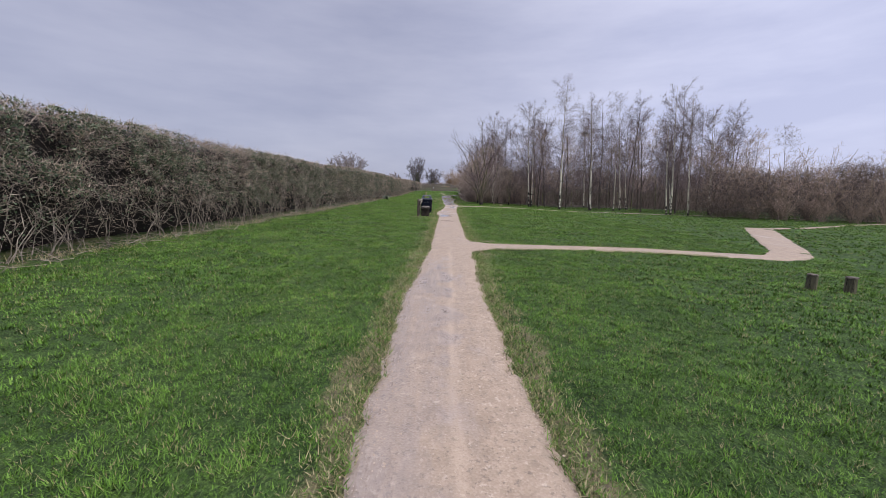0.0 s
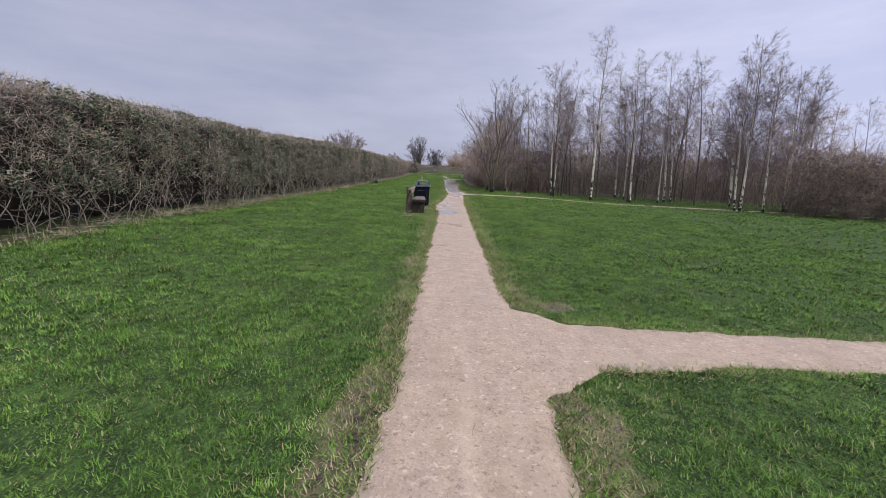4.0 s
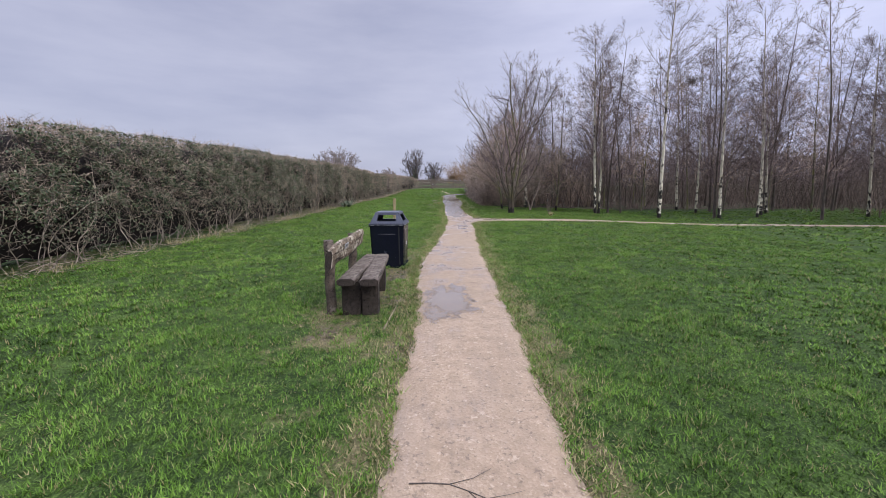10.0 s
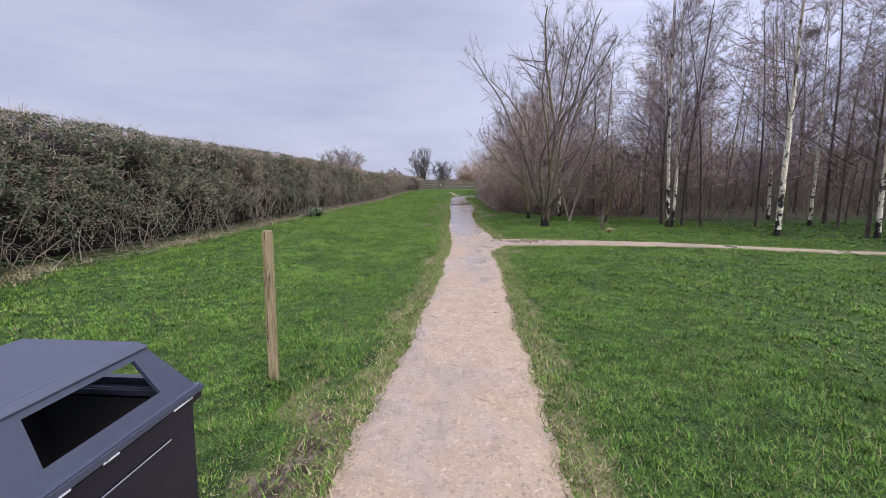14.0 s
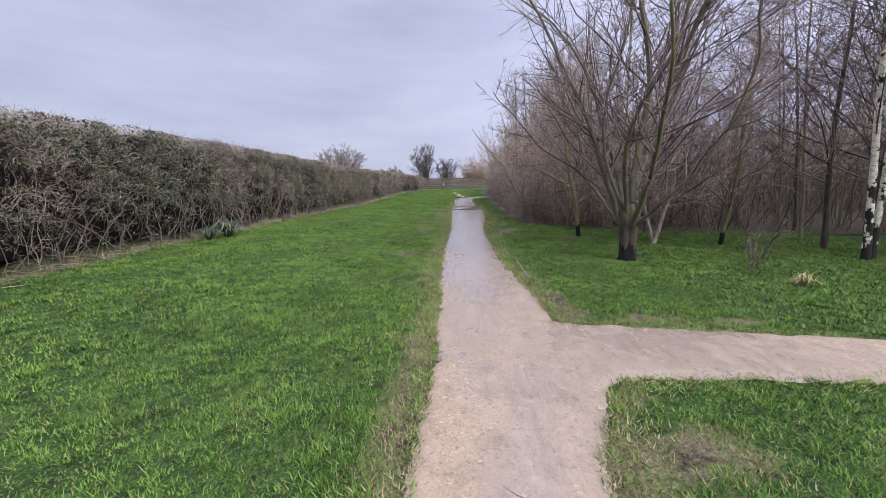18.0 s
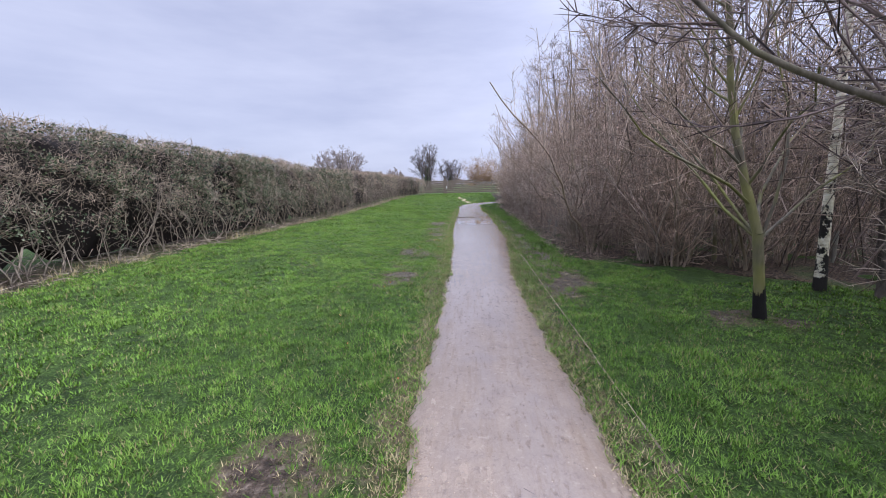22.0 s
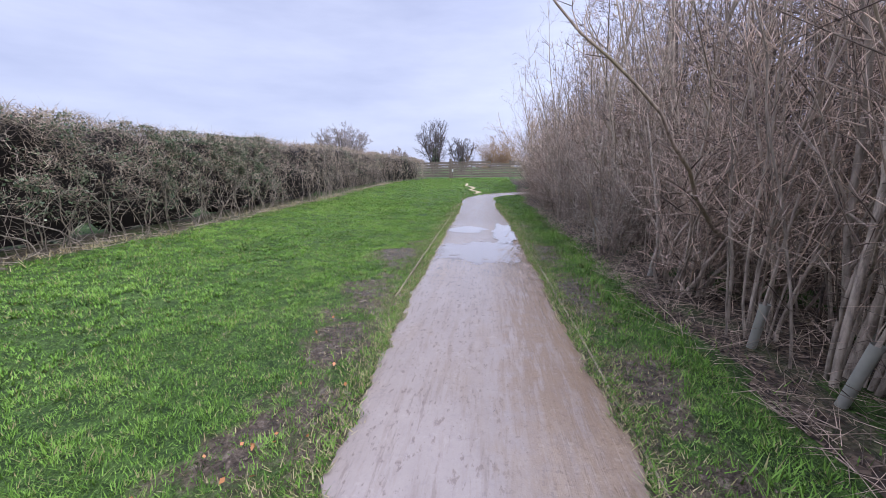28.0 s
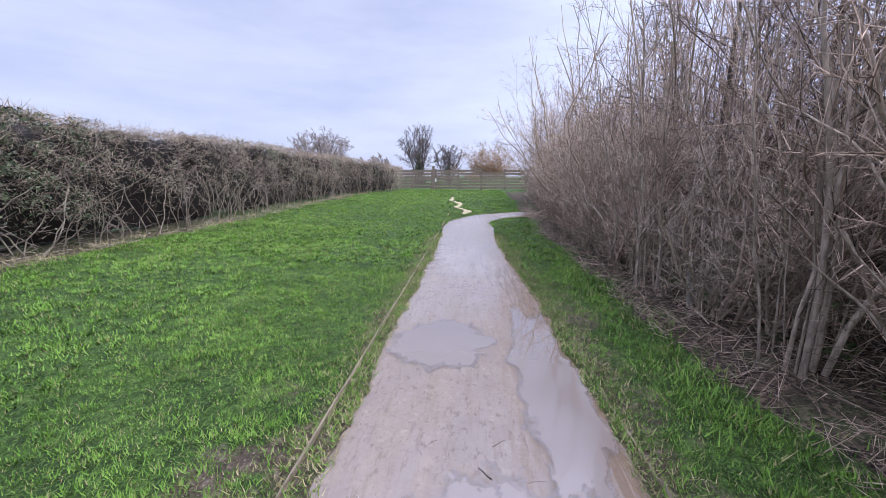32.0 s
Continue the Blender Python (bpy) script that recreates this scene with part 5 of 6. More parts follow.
for k, (x, y) in enumerate(((3.9, 51.6), (4.6, 44.6), (5.4, 46.4), (4.2, 47.2), (4.9, 49.6), (4.4, 53.4), (3.6, 55.8))):
    again((alder_b, alder_c)[k % 2], x, y, 40 + 77 * k, 0.9)


def shrub(seed, n, height, spread, label, stem_mat, twig_mat, spec=SHRUB):
    rng = np.random.RandomState(seed)
    stems = []
    for _ in range(n):
        a, q = rng.uniform(0, 2 * np.pi), rng.rand() ** 0.5
        stems.append((math.cos(a) * q * 0.3, math.sin(a) * q * 0.3, math.cos(a) * q * spread, math.sin(a) * q * spread, height * rng.uniform(0.55, 1.1), 0.008 + 0.021 * rng.rand() ** 1.8))
    top = empty("hazel_shrub", pose(0, 0, 0), label, "shrub", "shrubs along the wood's edge")
    outs = []
    for fx, fy, lx, ly, le, r in stems:
        out = [[] for _ in spec]
        grow(rng, out, (fx, fy, -0.08), (lx, ly, 1), le, r, 0, spec, 0.0042)
        outs.append(out)
    for o in outs:
        raw("stem", *tubes(o[0], 5), stem_mat, top, smooth=True)
    crown_mesh(top, [s for o in outs for s in o[1][:1]], [s for o in outs for s in o[1]], [s for o in outs for s in o[2]], stem_mat, twig_mat, 3)
    return top


SL = "many-stemmed leafless brown shrub crowding the path's edge"
shrubs = [shrub(201, 22, 3.6, 0.13, SL, M_HAZEL, M_TWIG_BROWN), shrub(202, 18, 4.2, 0.12, SL, M_RUSSET_STEM, M_TWIG_GREY),
          shrub(203, 22, 2.9, 0.17, SL, M_RUSSET_STEM, M_TWIG_PALE), shrub(204, 16, 4.6, 0.12, SL, M_RUSSET_STEM, M_TWIG_BROWN)]
shrubs.append(shrub(205, 15, 6.4, 0.11, "tall coppiced thicket of thin upright leafless poles", M_HAZEL, M_TWIG_GREY, COPPICE))
shrubs.append(shrub(206, 12, 5.6, 0.14, "tall coppiced thicket of thin upright leafless poles", M_HAZEL, M_TWIG_BROWN, COPPICE))
placed = 0
rng_s = np.random.RandomState(8)
for row, (gap, off) in enumerate(((1.0, 0.72), (1.4, 1.4), (1.9, 2.3), (2.2, 3.5))):
    y = 41.6 + 0.3 * row
    while y < 71:
        x = float(wood_edge(y)) + off + rng_s.uniform(-0.2, 0.2) + max(0, y - 62) * 0.11
        kind = shrubs[int(rng_s.choice([0, 1, 3, 4, 5], p=[0.15, 0.15, 0.1, 0.35, 0.25]))] if row or (y > 43.5 and rng_s.rand() < 0.35) else shrubs[int(rng_s.choice([0, 1, 2, 3], p=[0.35, 0.2, 0.35, 0.1]))]
        if x > 1.0 and abs(y - 64.9 - 0.1 * (x - 2.6)) < 0.9:
            y += 0.3
            continue
        if placed < 6:
            stand(shrubs[placed], x, y, rng_s.uniform(0, 360), 1.0)
        else:
            again(kind, x, y, rng_s.uniform(0, 360), rng_s.uniform(0.8, 1.15))
        placed += 1
        y += gap * rng_s.uniform(0.75, 1.3)
for x, y in ((3.6, 41.3), (4.6, 40.9), (5.6, 41.6), (6.9, 42.4), (8.2, 42.0), (9.6, 42.6), (22, 27.2), (23.6, 26.4), (25.4, 25.6), (20.8, 28.4), (27.4, 25.2), (24.5, 28), (29.5, 25.4), (31.5, 26), (33.5, 25.2), (36, 25), (38.5, 25.6), (41, 25), (21.4, 30.2), (26.5, 27.6), (30.5, 27.8), (34.5, 27.6), (23, 30.5), (28.5, 30)):
    again(shrubs[int(rng_s.choice([1, 3]))], x, y, rng_s.uniform(0, 360), rng_s.uniform(0.75, 0.95) if x < 15 else rng_s.uniform(1.0, 1.2))


def thicket():
    """The crowded undergrowth deeper in the wood."""
    rng = np.random.RandomState(31)
    n = 9000
    x, y = rng.uniform(3.4, 60, n), 40 + 18 * rng.rand(n) ** 1.7
    side = rng.rand(n) < 0.22
    x, y = np.where(side, rng.uniform(20, 60, n), x), np.where(side, rng.uniform(26.5, 40, n), y)
    far = rng.rand(n) < 0.25
    x, y = np.where(far, rng.uniform(2.8, 10, n), x), np.where(far, rng.uniform(44, 74, n), y)
    k = (x > wood_edge(y) + 1.0) & ((y > 43) | (x < 8) | (x > 20) | (rng.rand(n) < 0.4))
    x, y = x[k], y[k]
    n = len(x)
    h = rng.uniform(2.0, 4.2, n) * np.where(x > 6, 1.0, 1.2)
    z = rise(x, y)
    p0 = np.stack([x, y, z], -1)
    lean = rng.normal(size=(n, 3)) * (0.18, 0.18, 0.0)
    lean[:, 0] = np.where(x < 7, np.abs(lean[:, 0]), lean[:, 0])
    p1 = p0 + np.stack([lean[:, 0] * h, lean[:, 1] * h, h * 0.55], -1)
    p2 = p1 + np.stack([np.where(x < 7, 0.5, 1.0) * rng.normal(size=n) * 0.25, rng.normal(size=n) * 0.25, h * 0.45], -1)
    r = rng.uniform(0.006, 0.019, n)
    segs = np.concatenate([np.c_[p0, p1, r, r * 0.7], np.c_[p1, p2, r * 0.7, r * 0.25]])
    # stems and twigs coloured darker than the edge shrubs, as inner shade
    raw_ob = raw("thicket", *tubes(segs, 3), M_TWIG_DARK)
    tagged(raw_ob, "dense brown leafless undergrowth inside the wood", "thicket", kind="stuff")
    m = 5
    idx = np.repeat(np.arange(n), m)
    f = rng.rand(len(idx), 1)
    base = p0[idx] * (1 - f) + p2[idx] * f
    d = rng.normal(size=base.shape) + np.array([0, 0, 0.55])
    tagged(raw("thicket_twigs", *sprigs(base, d, rng.uniform(0.2, 0.8, len(idx)), rng.uniform(0.003, 0.008, len(idx)), rng), M_TWIG_DARK),
           "fine brown twigs of the undergrowth", "thicket", kind="stuff")


thicket()


def deep_wood(rng, n):
    x = rng.uniform(4.5, 62, n)
    return x, 46.5 + 0.05 * x + 5.5 * rng.rand(n)


def side_bushes(rng, n):
    a, q = rng.uniform(0, 2 * np.pi, n), rng.rand(n) ** 0.5
    k = rng.randint(0, 9, n)
    return 21.0 + 3.1 * k + np.cos(a) * q * 2.2, 27.6 - 0.15 * k + 0.9 * np.sin(k * 2.1) + np.sin(a) * q * 1.8


# the deep wood's shade is put into its dark twig colour
twig_bank("deep_wood", 42000, deep_wood, 3.9, M_TWIG_DARK, 301, "dense brown leafless growth deep in the wood", "thicket")
twig_bank("bramble_bank", 26000, side_bushes, 3.6, M_TWIG_DARK, 303, "dark brown leafless bushes at the edge of the grass", "bushes", (0.25, 0.8), (0.008, 0.016))


def edge_growth(rng, n):
    y = rng.uniform(41.8, 69, n)
    return wood_edge(y) + 0.5 + 3.4 * rng.rand(n) ** 1.2 + np.clip(y - 62, 0, None) * 0.11, y


twig_bank("wood_edge_growth", 17000, edge_growth, 2.2, M_TWIG_GREY, 305, "fine reddish-brown leafless twigs along the wood's edge", "thicket", (0.15, 0.5), (0.002, 0.0042))


def brambles():
    """Fallen sticks and brambles on the wood's floor beside the path."""
    rng = np.random.RandomState(61)
    n = 11000
    y = rng.uniform(41.5, 66, n)
    x = wood_edge(y) + rng.rand(n) ** 1.3 * 2.2 - 0.05
    p = np.stack([x, y, rise(x, y) + rng.rand(n) ** 1.6 * 0.8 * smooth01(x - wood_edge(y), -0.05, 0.7)], -1)
    d = rng.normal(size=p.shape) * (1, 1, 0.5)
    tagged(raw("brambles", *sprigs(p, d, rng.uniform(0.15, 0.55, n), rng.uniform(0.002, 0.0045, n), rng), M_TWIG_GREY),
           "tangled dead sticks and brambles on the wood's floor", "brambles", kind="stuff")


brambles()


def nest(x, y, z, r, seed):
    rng = np.random.RandomState(seed)
    n = 420
    p = rng.normal(size=(n, 3)) * (r, r, r * 0.5)
    d = np.cross(p, rng.normal(size=(n, 3))) + rng.normal(size=(n, 3)) * 0.02
    top = empty("bird_nest", pose(x, y, z), "dark untidy bird nest of sticks in the branches", "nest", "nests in the trees")
    tagged(raw("stick_mass", *spikes(p, d, rng.uniform(0.6, 1.6, n) * r, rng.uniform(0.004, 0.008, n), 0.4, rng), M_BARK, top), kind="stuff")


nest(3.22, 35.75, 2.33, 0.09, 1)
nest(12.9, 36.9, 6.9, 0.16, 2)


# ---- the bench ----
def plank(name, length, width, thick, bow, seed, material, parent, m, label="", curve=None):
    """A rough-sawn plank along y with a waney edge and a little twist."""
    n, k = 28, 7
    bm = bmesh.new()
    grid = []
    for i in range(n + 1):
        y = length * i / n
        row = []
        w = width * (1 + bow * math.sin(math.pi * i / n)) + 0.012 * float(wave(np.array(y), 5, seed))
        for side in (1, -1):
            for j in range(k):
                f = j / (k - 1) - 0.5
                x = f * w * side
                ed = min(1, (0.5 - abs(f)) * 12)
                z = side * (thick / 2) * (0.55 + 0.45 * ed) + 0.004 * noise.noise((x * 20, y * 6, seed))
                if curve:
                    dz, dx = curve(i / n)
                    row.append(bm.verts.new((x + dx, y, z + dz)))
                else:
                    row.append(bm.verts.new((x, y, z)))
        grid.append(row)
    for i in range(n):
        for j in range(2 * k):
            j2 = (j + 1) % (2 * k)
            bm.faces.new((grid[i][j], grid[i][j2], grid[i + 1][j2], grid[i + 1][j]))
    bm.faces.new(list(reversed(grid[0])))
    bm.faces.new(grid[n])
    bmesh.ops.recalc_face_normals(bm, faces=bm.faces)
    ob = part(name, bm, material, parent, label)
    ob.matrix_basis = m
    ob.data.materials.append(M_ENDGRAIN)
    for f in ob.data.polygons:
        if abs(f.normal.y) > 0.8:
            f.material_index = 1
    return ob


def build_bench():
    top = empty("bench", pose(-1.117, 19.0, 0.02, 0, 0, 2.6), "rustic weathered wooden bench of thick planks on the grass", "bench")
    plank("seat_plank", 1.58, 0.205, 0.08, 0.02, 3, M_BENCH, top, pose(-0.136, 0.02, 0.418, 0, 0, -1.5), "split grey oak seat plank")
    plank("seat_plank", 1.62, 0.205, 0.08, 0.05, 4, M_BENCH, top, pose(0.134, 0.0, 0.418, 0, 0, 2.2), "split grey oak seat plank")
    for y in (0.20, 1.26):
        bm = bmesh.new()
        box(bm, -0.23, -0.006, y, y + 0.15, -0.12, 0.377, 0.014)
        part("leg_block", bm, M_ENDGRAIN, top, "dark sawn timber block")
        bm = bmesh.new()
        box(bm, 0.006, 0.20 if y < 1 else 0.15, y - 0.02, y + 0.15, -0.12, 0.377, 0.014)
        part("leg_block", bm, M_ENDGRAIN, top, "dark sawn timber block")
        n = 10
        h = 0.86 if y < 1 else 0.80
        rings = [(0.006 * math.sin(k), 0.005 * math.cos(2 * k), -0.15 + (h + 0.15) * k / n, 0.061 + 0.004 * math.sin(3 * k)) for k in range(n + 1)]
        raw("back_post", *pole(rings, 12), M_BENCH, top, "dark round bark-covered post").matrix_basis = pose(-0.385 if y < 1 else -0.35, y + 0.11 if y < 1 else y + 0.2, 0, 0, 0.5, 0)

    # waney slab backrest, arched along its top
    def arch(f):
        return 0.0, 0.050 * math.sin(math.pi * f) ** 1.5 + 0.05 * f ** 3 + 0.022 * math.sin(8.5 * f)
    plank("backrest", 1.56, 0.225, 0.075, 0.12, 8, M_BENCH_BACK, top, pose(-0.315, 0.03, 0.665, 0, -80, -2.4), "lichen-covered waney backrest slab", curve=arch)
    bm = bmesh.new()
    box(bm, -0.004, 0.004, -0.075, 0.075, -0.032, 0.032, 0.002)
    plaque = part("plaque", bm, M_METAL, top, "small metal plaque")
    plaque.matrix_basis = pose(-0.226, 0.57, 0.755, 0, 10, -2.4)
    for w, z in ((0.05, 0.016), (0.06, 0.003), (0.04, -0.012)):
        bm = bmesh.new()
        box(bm, 0.0042, 0.0052, -w, w, z - 0.003, z + 0.003)
        part("engraved_line", bm, M_BIN, plaque)
    return top


build_bench()


# ---- the litter bin ----
def frustum(bm, w0, d0, z0, w1, d1, z1):
    lo = [bm.verts.new((sx * w0 / 2, sy * d0 / 2, z0)) for sx, sy in ((-1, -1), (1, -1), (1, 1), (-1, 1))]
    hi = [bm.verts.new((sx * w1 / 2, sy * d1 / 2, z1)) for sx, sy in ((-1, -1), (1, -1), (1, 1), (-1, 1))]
    bm.faces.new(list(reversed(lo)))
    bm.faces.new(hi)
    for k in range(4):
        bm.faces.new((lo[k], lo[(k + 1) % 4], hi[(k + 1) % 4], hi[k]))
    return lo, hi


def build_bin():
    top = empty("litter_bin", pose(-1.222, 22.08, -0.01, 0, 0, -2.0), "black square plastic litter bin with a grey hood", "litter bin")
    W, D = 0.56, 0.545

    def solid(name, material, rows, label="", bevel=0.012):
        bm = bmesh.new()
        for r in rows:
            frustum(bm, *r)
        bmesh.ops.bevel(bm, geom=bm.edges[:], offset=bevel, segments=2, affect="EDGES")
        return part(name, bm, material, top, label)

    def ring(name, material, w, d, z0, z1, wall, label="", bevel=0.005):
        """A square hollow collar."""
        bm = bmesh.new()
        loops = [[bm.verts.new((sx * (w - 2 * c) / 2, sy * (d - 2 * c) / 2, z)) for sx, sy in ((-1, -1), (1, -1), (1, 1), (-1, 1))] for c, z in ((0, z0), (0, z1), (wall, z1), (wall, z0))]
        for a in range(4):
            for k in range(4):
                bm.faces.new((loops[a][k], loops[a][(k + 1) % 4], loops[(a + 1) % 4][(k + 1) % 4], loops[(a + 1) % 4][k]))
        bmesh.ops.recalc_face_normals(bm, faces=bm.faces)
        bmesh.ops.bevel(bm, geom=bm.edges[:], offset=bevel, segments=2, affect="EDGES")
        return part(name, bm, material, top, label)
    solid("plinth", M_BIN, [(W + 0.055, D + 0.055, -0.02, W + 0.06, D + 0.06, 0.05)])
    bm = bmesh.new()
    _, hi = frustum(bm, W + 0.02, D + 0.02, 0.05, W + 0.07, D + 0.07, 0.80)
    bmesh.ops.delete(bm, geom=[f for f in bm.faces if all(v in hi for v in f.verts)], context="FACES")
    bmesh.ops.bevel(bm, geom=[e for e in bm.edges if abs(e.verts[0].co.z - e.verts[1].co.z) > 0.3], offset=0.03, segments=4, affect="EDGES")
    part("body", bm, M_BIN, top)
    ring("rim", M_BIN_HOOD, W + 0.10, D + 0.10, 0.803, 0.832, 0.07, "grey rim with scuffed edges")
    ring("rim_band", M_BIN, W + 0.085, D + 0.085, 0.775, 0.802, 0.05, bevel=0.004)
    rng = np.random.RandomState(4)
    for k in range(16):
        bm = bmesh.new()
        le = rng.uniform(0.006, 0.03)
        if k < 8:
            box(bm, -le, le, -0.0012, 0.0012, -0.0025, 0.0025)
            m = pose(rng.uniform(-0.26, 0.28), -(D + 0.10) / 2 - 0.001, 0.806)
        else:
            box(bm, -0.0012, 0.0012, -le, le, -0.0025, 0.0025)
            m = pose((W + 0.10) / 2 + 0.001, rng.uniform(-0.27, 0.27), 0.806)
        part("scuff", bm, M_PALE, top).matrix_basis = m
    # door panel and hinge line on each visible side
    bm = bmesh.new()
    box(bm, -0.003, 0.003, -0.17, 0.17, -0.27, 0.27, 0.002)
    part("door_panel", bm, M_BIN, top).matrix_basis = pose(W / 2 + 0.024, 0.0, 0.44, 0, 1.9, 0)
    bm = bmesh.new()
    box(bm, -0.0015, 0.0015, -0.165, 0.165, -0.002, 0.002, 0.0005)
    part("panel_edge", bm, M_SCUFF, top, "thin pale worn panel edge").matrix_basis = pose(W / 2 + 0.036, 0.0, 0.708)
    bm = bmesh.new()
    box(bm, -0.012, 0.012, -0.006, 0.006, -0.35, 0.35, 0.003)
    part("corner_strip", bm, M_BIN_IN, top).matrix_basis = pose(W / 2 - 0.055, -D / 2 - 0.021, 0.42, 1.9, 0, 0)
    bm = bmesh.new()
    bmesh.ops.create_circle(bm, cap_ends=True, radius=0.05, segments=24)
    bmesh.ops.scale(bm, vec=(0.55, 1, 1), verts=bm.verts)
    badge = part("badge", bm, M_PALE, top, "pale oval sign with a plain shape")
    badge.matrix_basis = pose(W / 2 + 0.0295, 0.02, 0.44, 90, 0, 90)
    bm = bmesh.new()
    bmesh.ops.create_circle(bm, cap_ends=True, radius=0.042, segments=24)
    bmesh.ops.scale(bm, vec=(0.5, 1, 1), verts=bm.verts)
    part("badge_centre", bm, M_BIN, badge).matrix_basis = badge.matrix_basis.inverted() @ pose(W / 2 + 0.0310, 0.02, 0.44, 90, 0, 90)
    bm = bmesh.new()
    box(bm, -0.008, 0.008, -0.001, 0.001, -0.026, 0.026, 0.0)
    part("badge_mark", bm, M_PALE, badge).matrix_basis = badge.matrix_basis.inverted() @ pose(W / 2 + 0.0320, 0.02, 0.44, 0, 0, 90)
    bm = bmesh.new()
    box(bm, -0.15, 0.15, -0.0015, 0.0015, -0.002, 0.002, 0.0005)
    part("slot_line", bm, M_SCUFF, top, "thin pale moulded line").matrix_basis = pose(0.0, -D / 2 - 0.0305, 0.64)
    for k, (x, z, s) in enumerate(((0.10, 0.36, 0.007), (-0.15, 0.16, 0.008), (0.16, 0.2, 0.006))):
        bm = bmesh.new()
        box(bm, -s, s, -0.001, 0.001, -s * 0.35, s * 0.35)
        part("scuff", bm, M_SCUFF, top).matrix_basis = pose(x, -D / 2 - 0.0095 - 0.0333 * (z - 0.05), z, 1.9, 25 * k, 0)
    ring = [(0.024 * math.cos(t), 0.024 * math.sin(t)) for t in np.linspace(0.4, 2 * math.pi - 0.4, 22)]
    segs = [[p[0], 0, p[1], q[0], 0, q[1], 0.0035, 0.0035] for p, q in zip(ring, ring[1:])] + [[-0.008, 0, 0.008, 0.006, 0, -0.008, 0.004, 0.004]]
    raw("emblem", *tubes(segs, 5), M_BIN_HOOD, top, "plain round grey emblem").matrix_basis = pose(-0.035, -D / 2 - 0.0180, 0.30, 1.9, 0, 0)
    # hood: four sloped faces with openings, and a flat top
    z0, z1, w0, w1 = 0.832, 1.015, D + 0.06, D - 0.12
    wide = W / D
    bm = bmesh.new()
    for k in range(4):
        rot = Matrix.Rotation(k * math.pi / 2, 4, "Z")

        def at(u, v):
            w = w0 + (w1 - w0) * v
            return bm.verts.new(rot @ Vector((u * w / 2, -w / 2, z0 + (z1 - z0) * v)))
        outer = [at(-1, 0), at(1, 0), at(1, 1), at(-1, 1)]
        inner = [at(-0.62, 0.22), at(0.62, 0.22), at(0.70, 0.86), at(-0.70, 0.86)]
        for a in range(4):
            c = (a + 1) % 4
            bm.faces.new((outer[a], outer[c], inner[c], inner[a]))
    bmesh.ops.remove_doubles(bm, verts=bm.verts, dist=0.0005)
    bmesh.ops.solidify(bm, geom=bm.faces[:], thickness=0.014)
    bmesh.ops.recalc_face_normals(bm, faces=bm.faces)
    bmesh.ops.scale(bm, vec=(wide, 1, 1), verts=bm.verts)
    part("hood", bm, M_BIN_HOOD, top, "grey sloped hood with an opening in each side")
    bm = bmesh.new()
    frustum(bm, (w1 + 0.03) * wide, w1 + 0.03, z1 - 0.006, (w1 - 0.02) * wide, w1 - 0.02, z1 + 0.022)
    bmesh.ops.bevel(bm, geom=bm.edges[:], offset=0.006, segments=2, affect="EDGES")
    part("hood_top", bm, M_BIN_HOOD, top, "pale weathered flat top")
    bm = bmesh.new()
    lo, hi = frustum(bm, W - 0.10, D - 0.10, 0.25, W - 0.045, D - 0.045, 0.80)
    bmesh.ops.delete(bm, geom=[f for f in bm.faces if all(v in hi for v in f.verts)], context="FACES")
    part("liner", bm, M_BIN_IN, top, "black empty liner")
    return top


build_bin()

post = empty("timber_post", pose(-1.42, 23.9, 0, 0, 2, 8), "square sawn softwood post standing in the grass", "post")
bm = bmesh.new()
box(bm, -0.032, 0.032, -0.032, 0.032, -0.2, 1.20, 0.006)
part("shaft", bm, M_POST, post)


def stump(x, y, h, r, seed, label):
    top = empty("timber_stump", pose(x, y, float(rise(x, y)), 0, 0, seed * 40), label, "stump", "low timber stumps in the grass")
    rng = np.random.RandomState(seed)
    for name, mat, z0, z1, r0, r1 in (("shaft", M_STUMP, -0.1, h, r * 1.15, r), ("cap", M_BENCH, h + 0.004, h + 0.03, r * 1.12, r * 1.1)):
        bm = bmesh.new()
        bmesh.ops.create_cone(bm, cap_ends=True, segments=14, radius1=r0, radius2=r1, depth=z1 - z0)
        bmesh.ops.translate(bm, vec=(0, 0, (z0 + z1) / 2), verts=bm.verts)
        for v in bm.verts:
            v.co.x += rng.uniform(-0.008, 0.008)
            v.co.y += rng.uniform(-0.008, 0.008)
        bmesh.ops.bevel(bm, geom=[e for e in bm.edges if abs(e.verts[0].co.z - e.verts[1].co.z) < 0.02], offset=0.006, segments=2, affect="EDGES")
        part(name, bm, mat, top)


stump(6.2, 5.42, 0.24, 0.068, 3, "low dark mossy timber stump with a paler top")
stump(6.67, 5.24, 0.26, 0.075, 4, "low dark mossy timber stump with a paler top")
stump(7.55, 5.15, 0.25, 0.07, 5, "low dark mossy timber stump with a paler top")


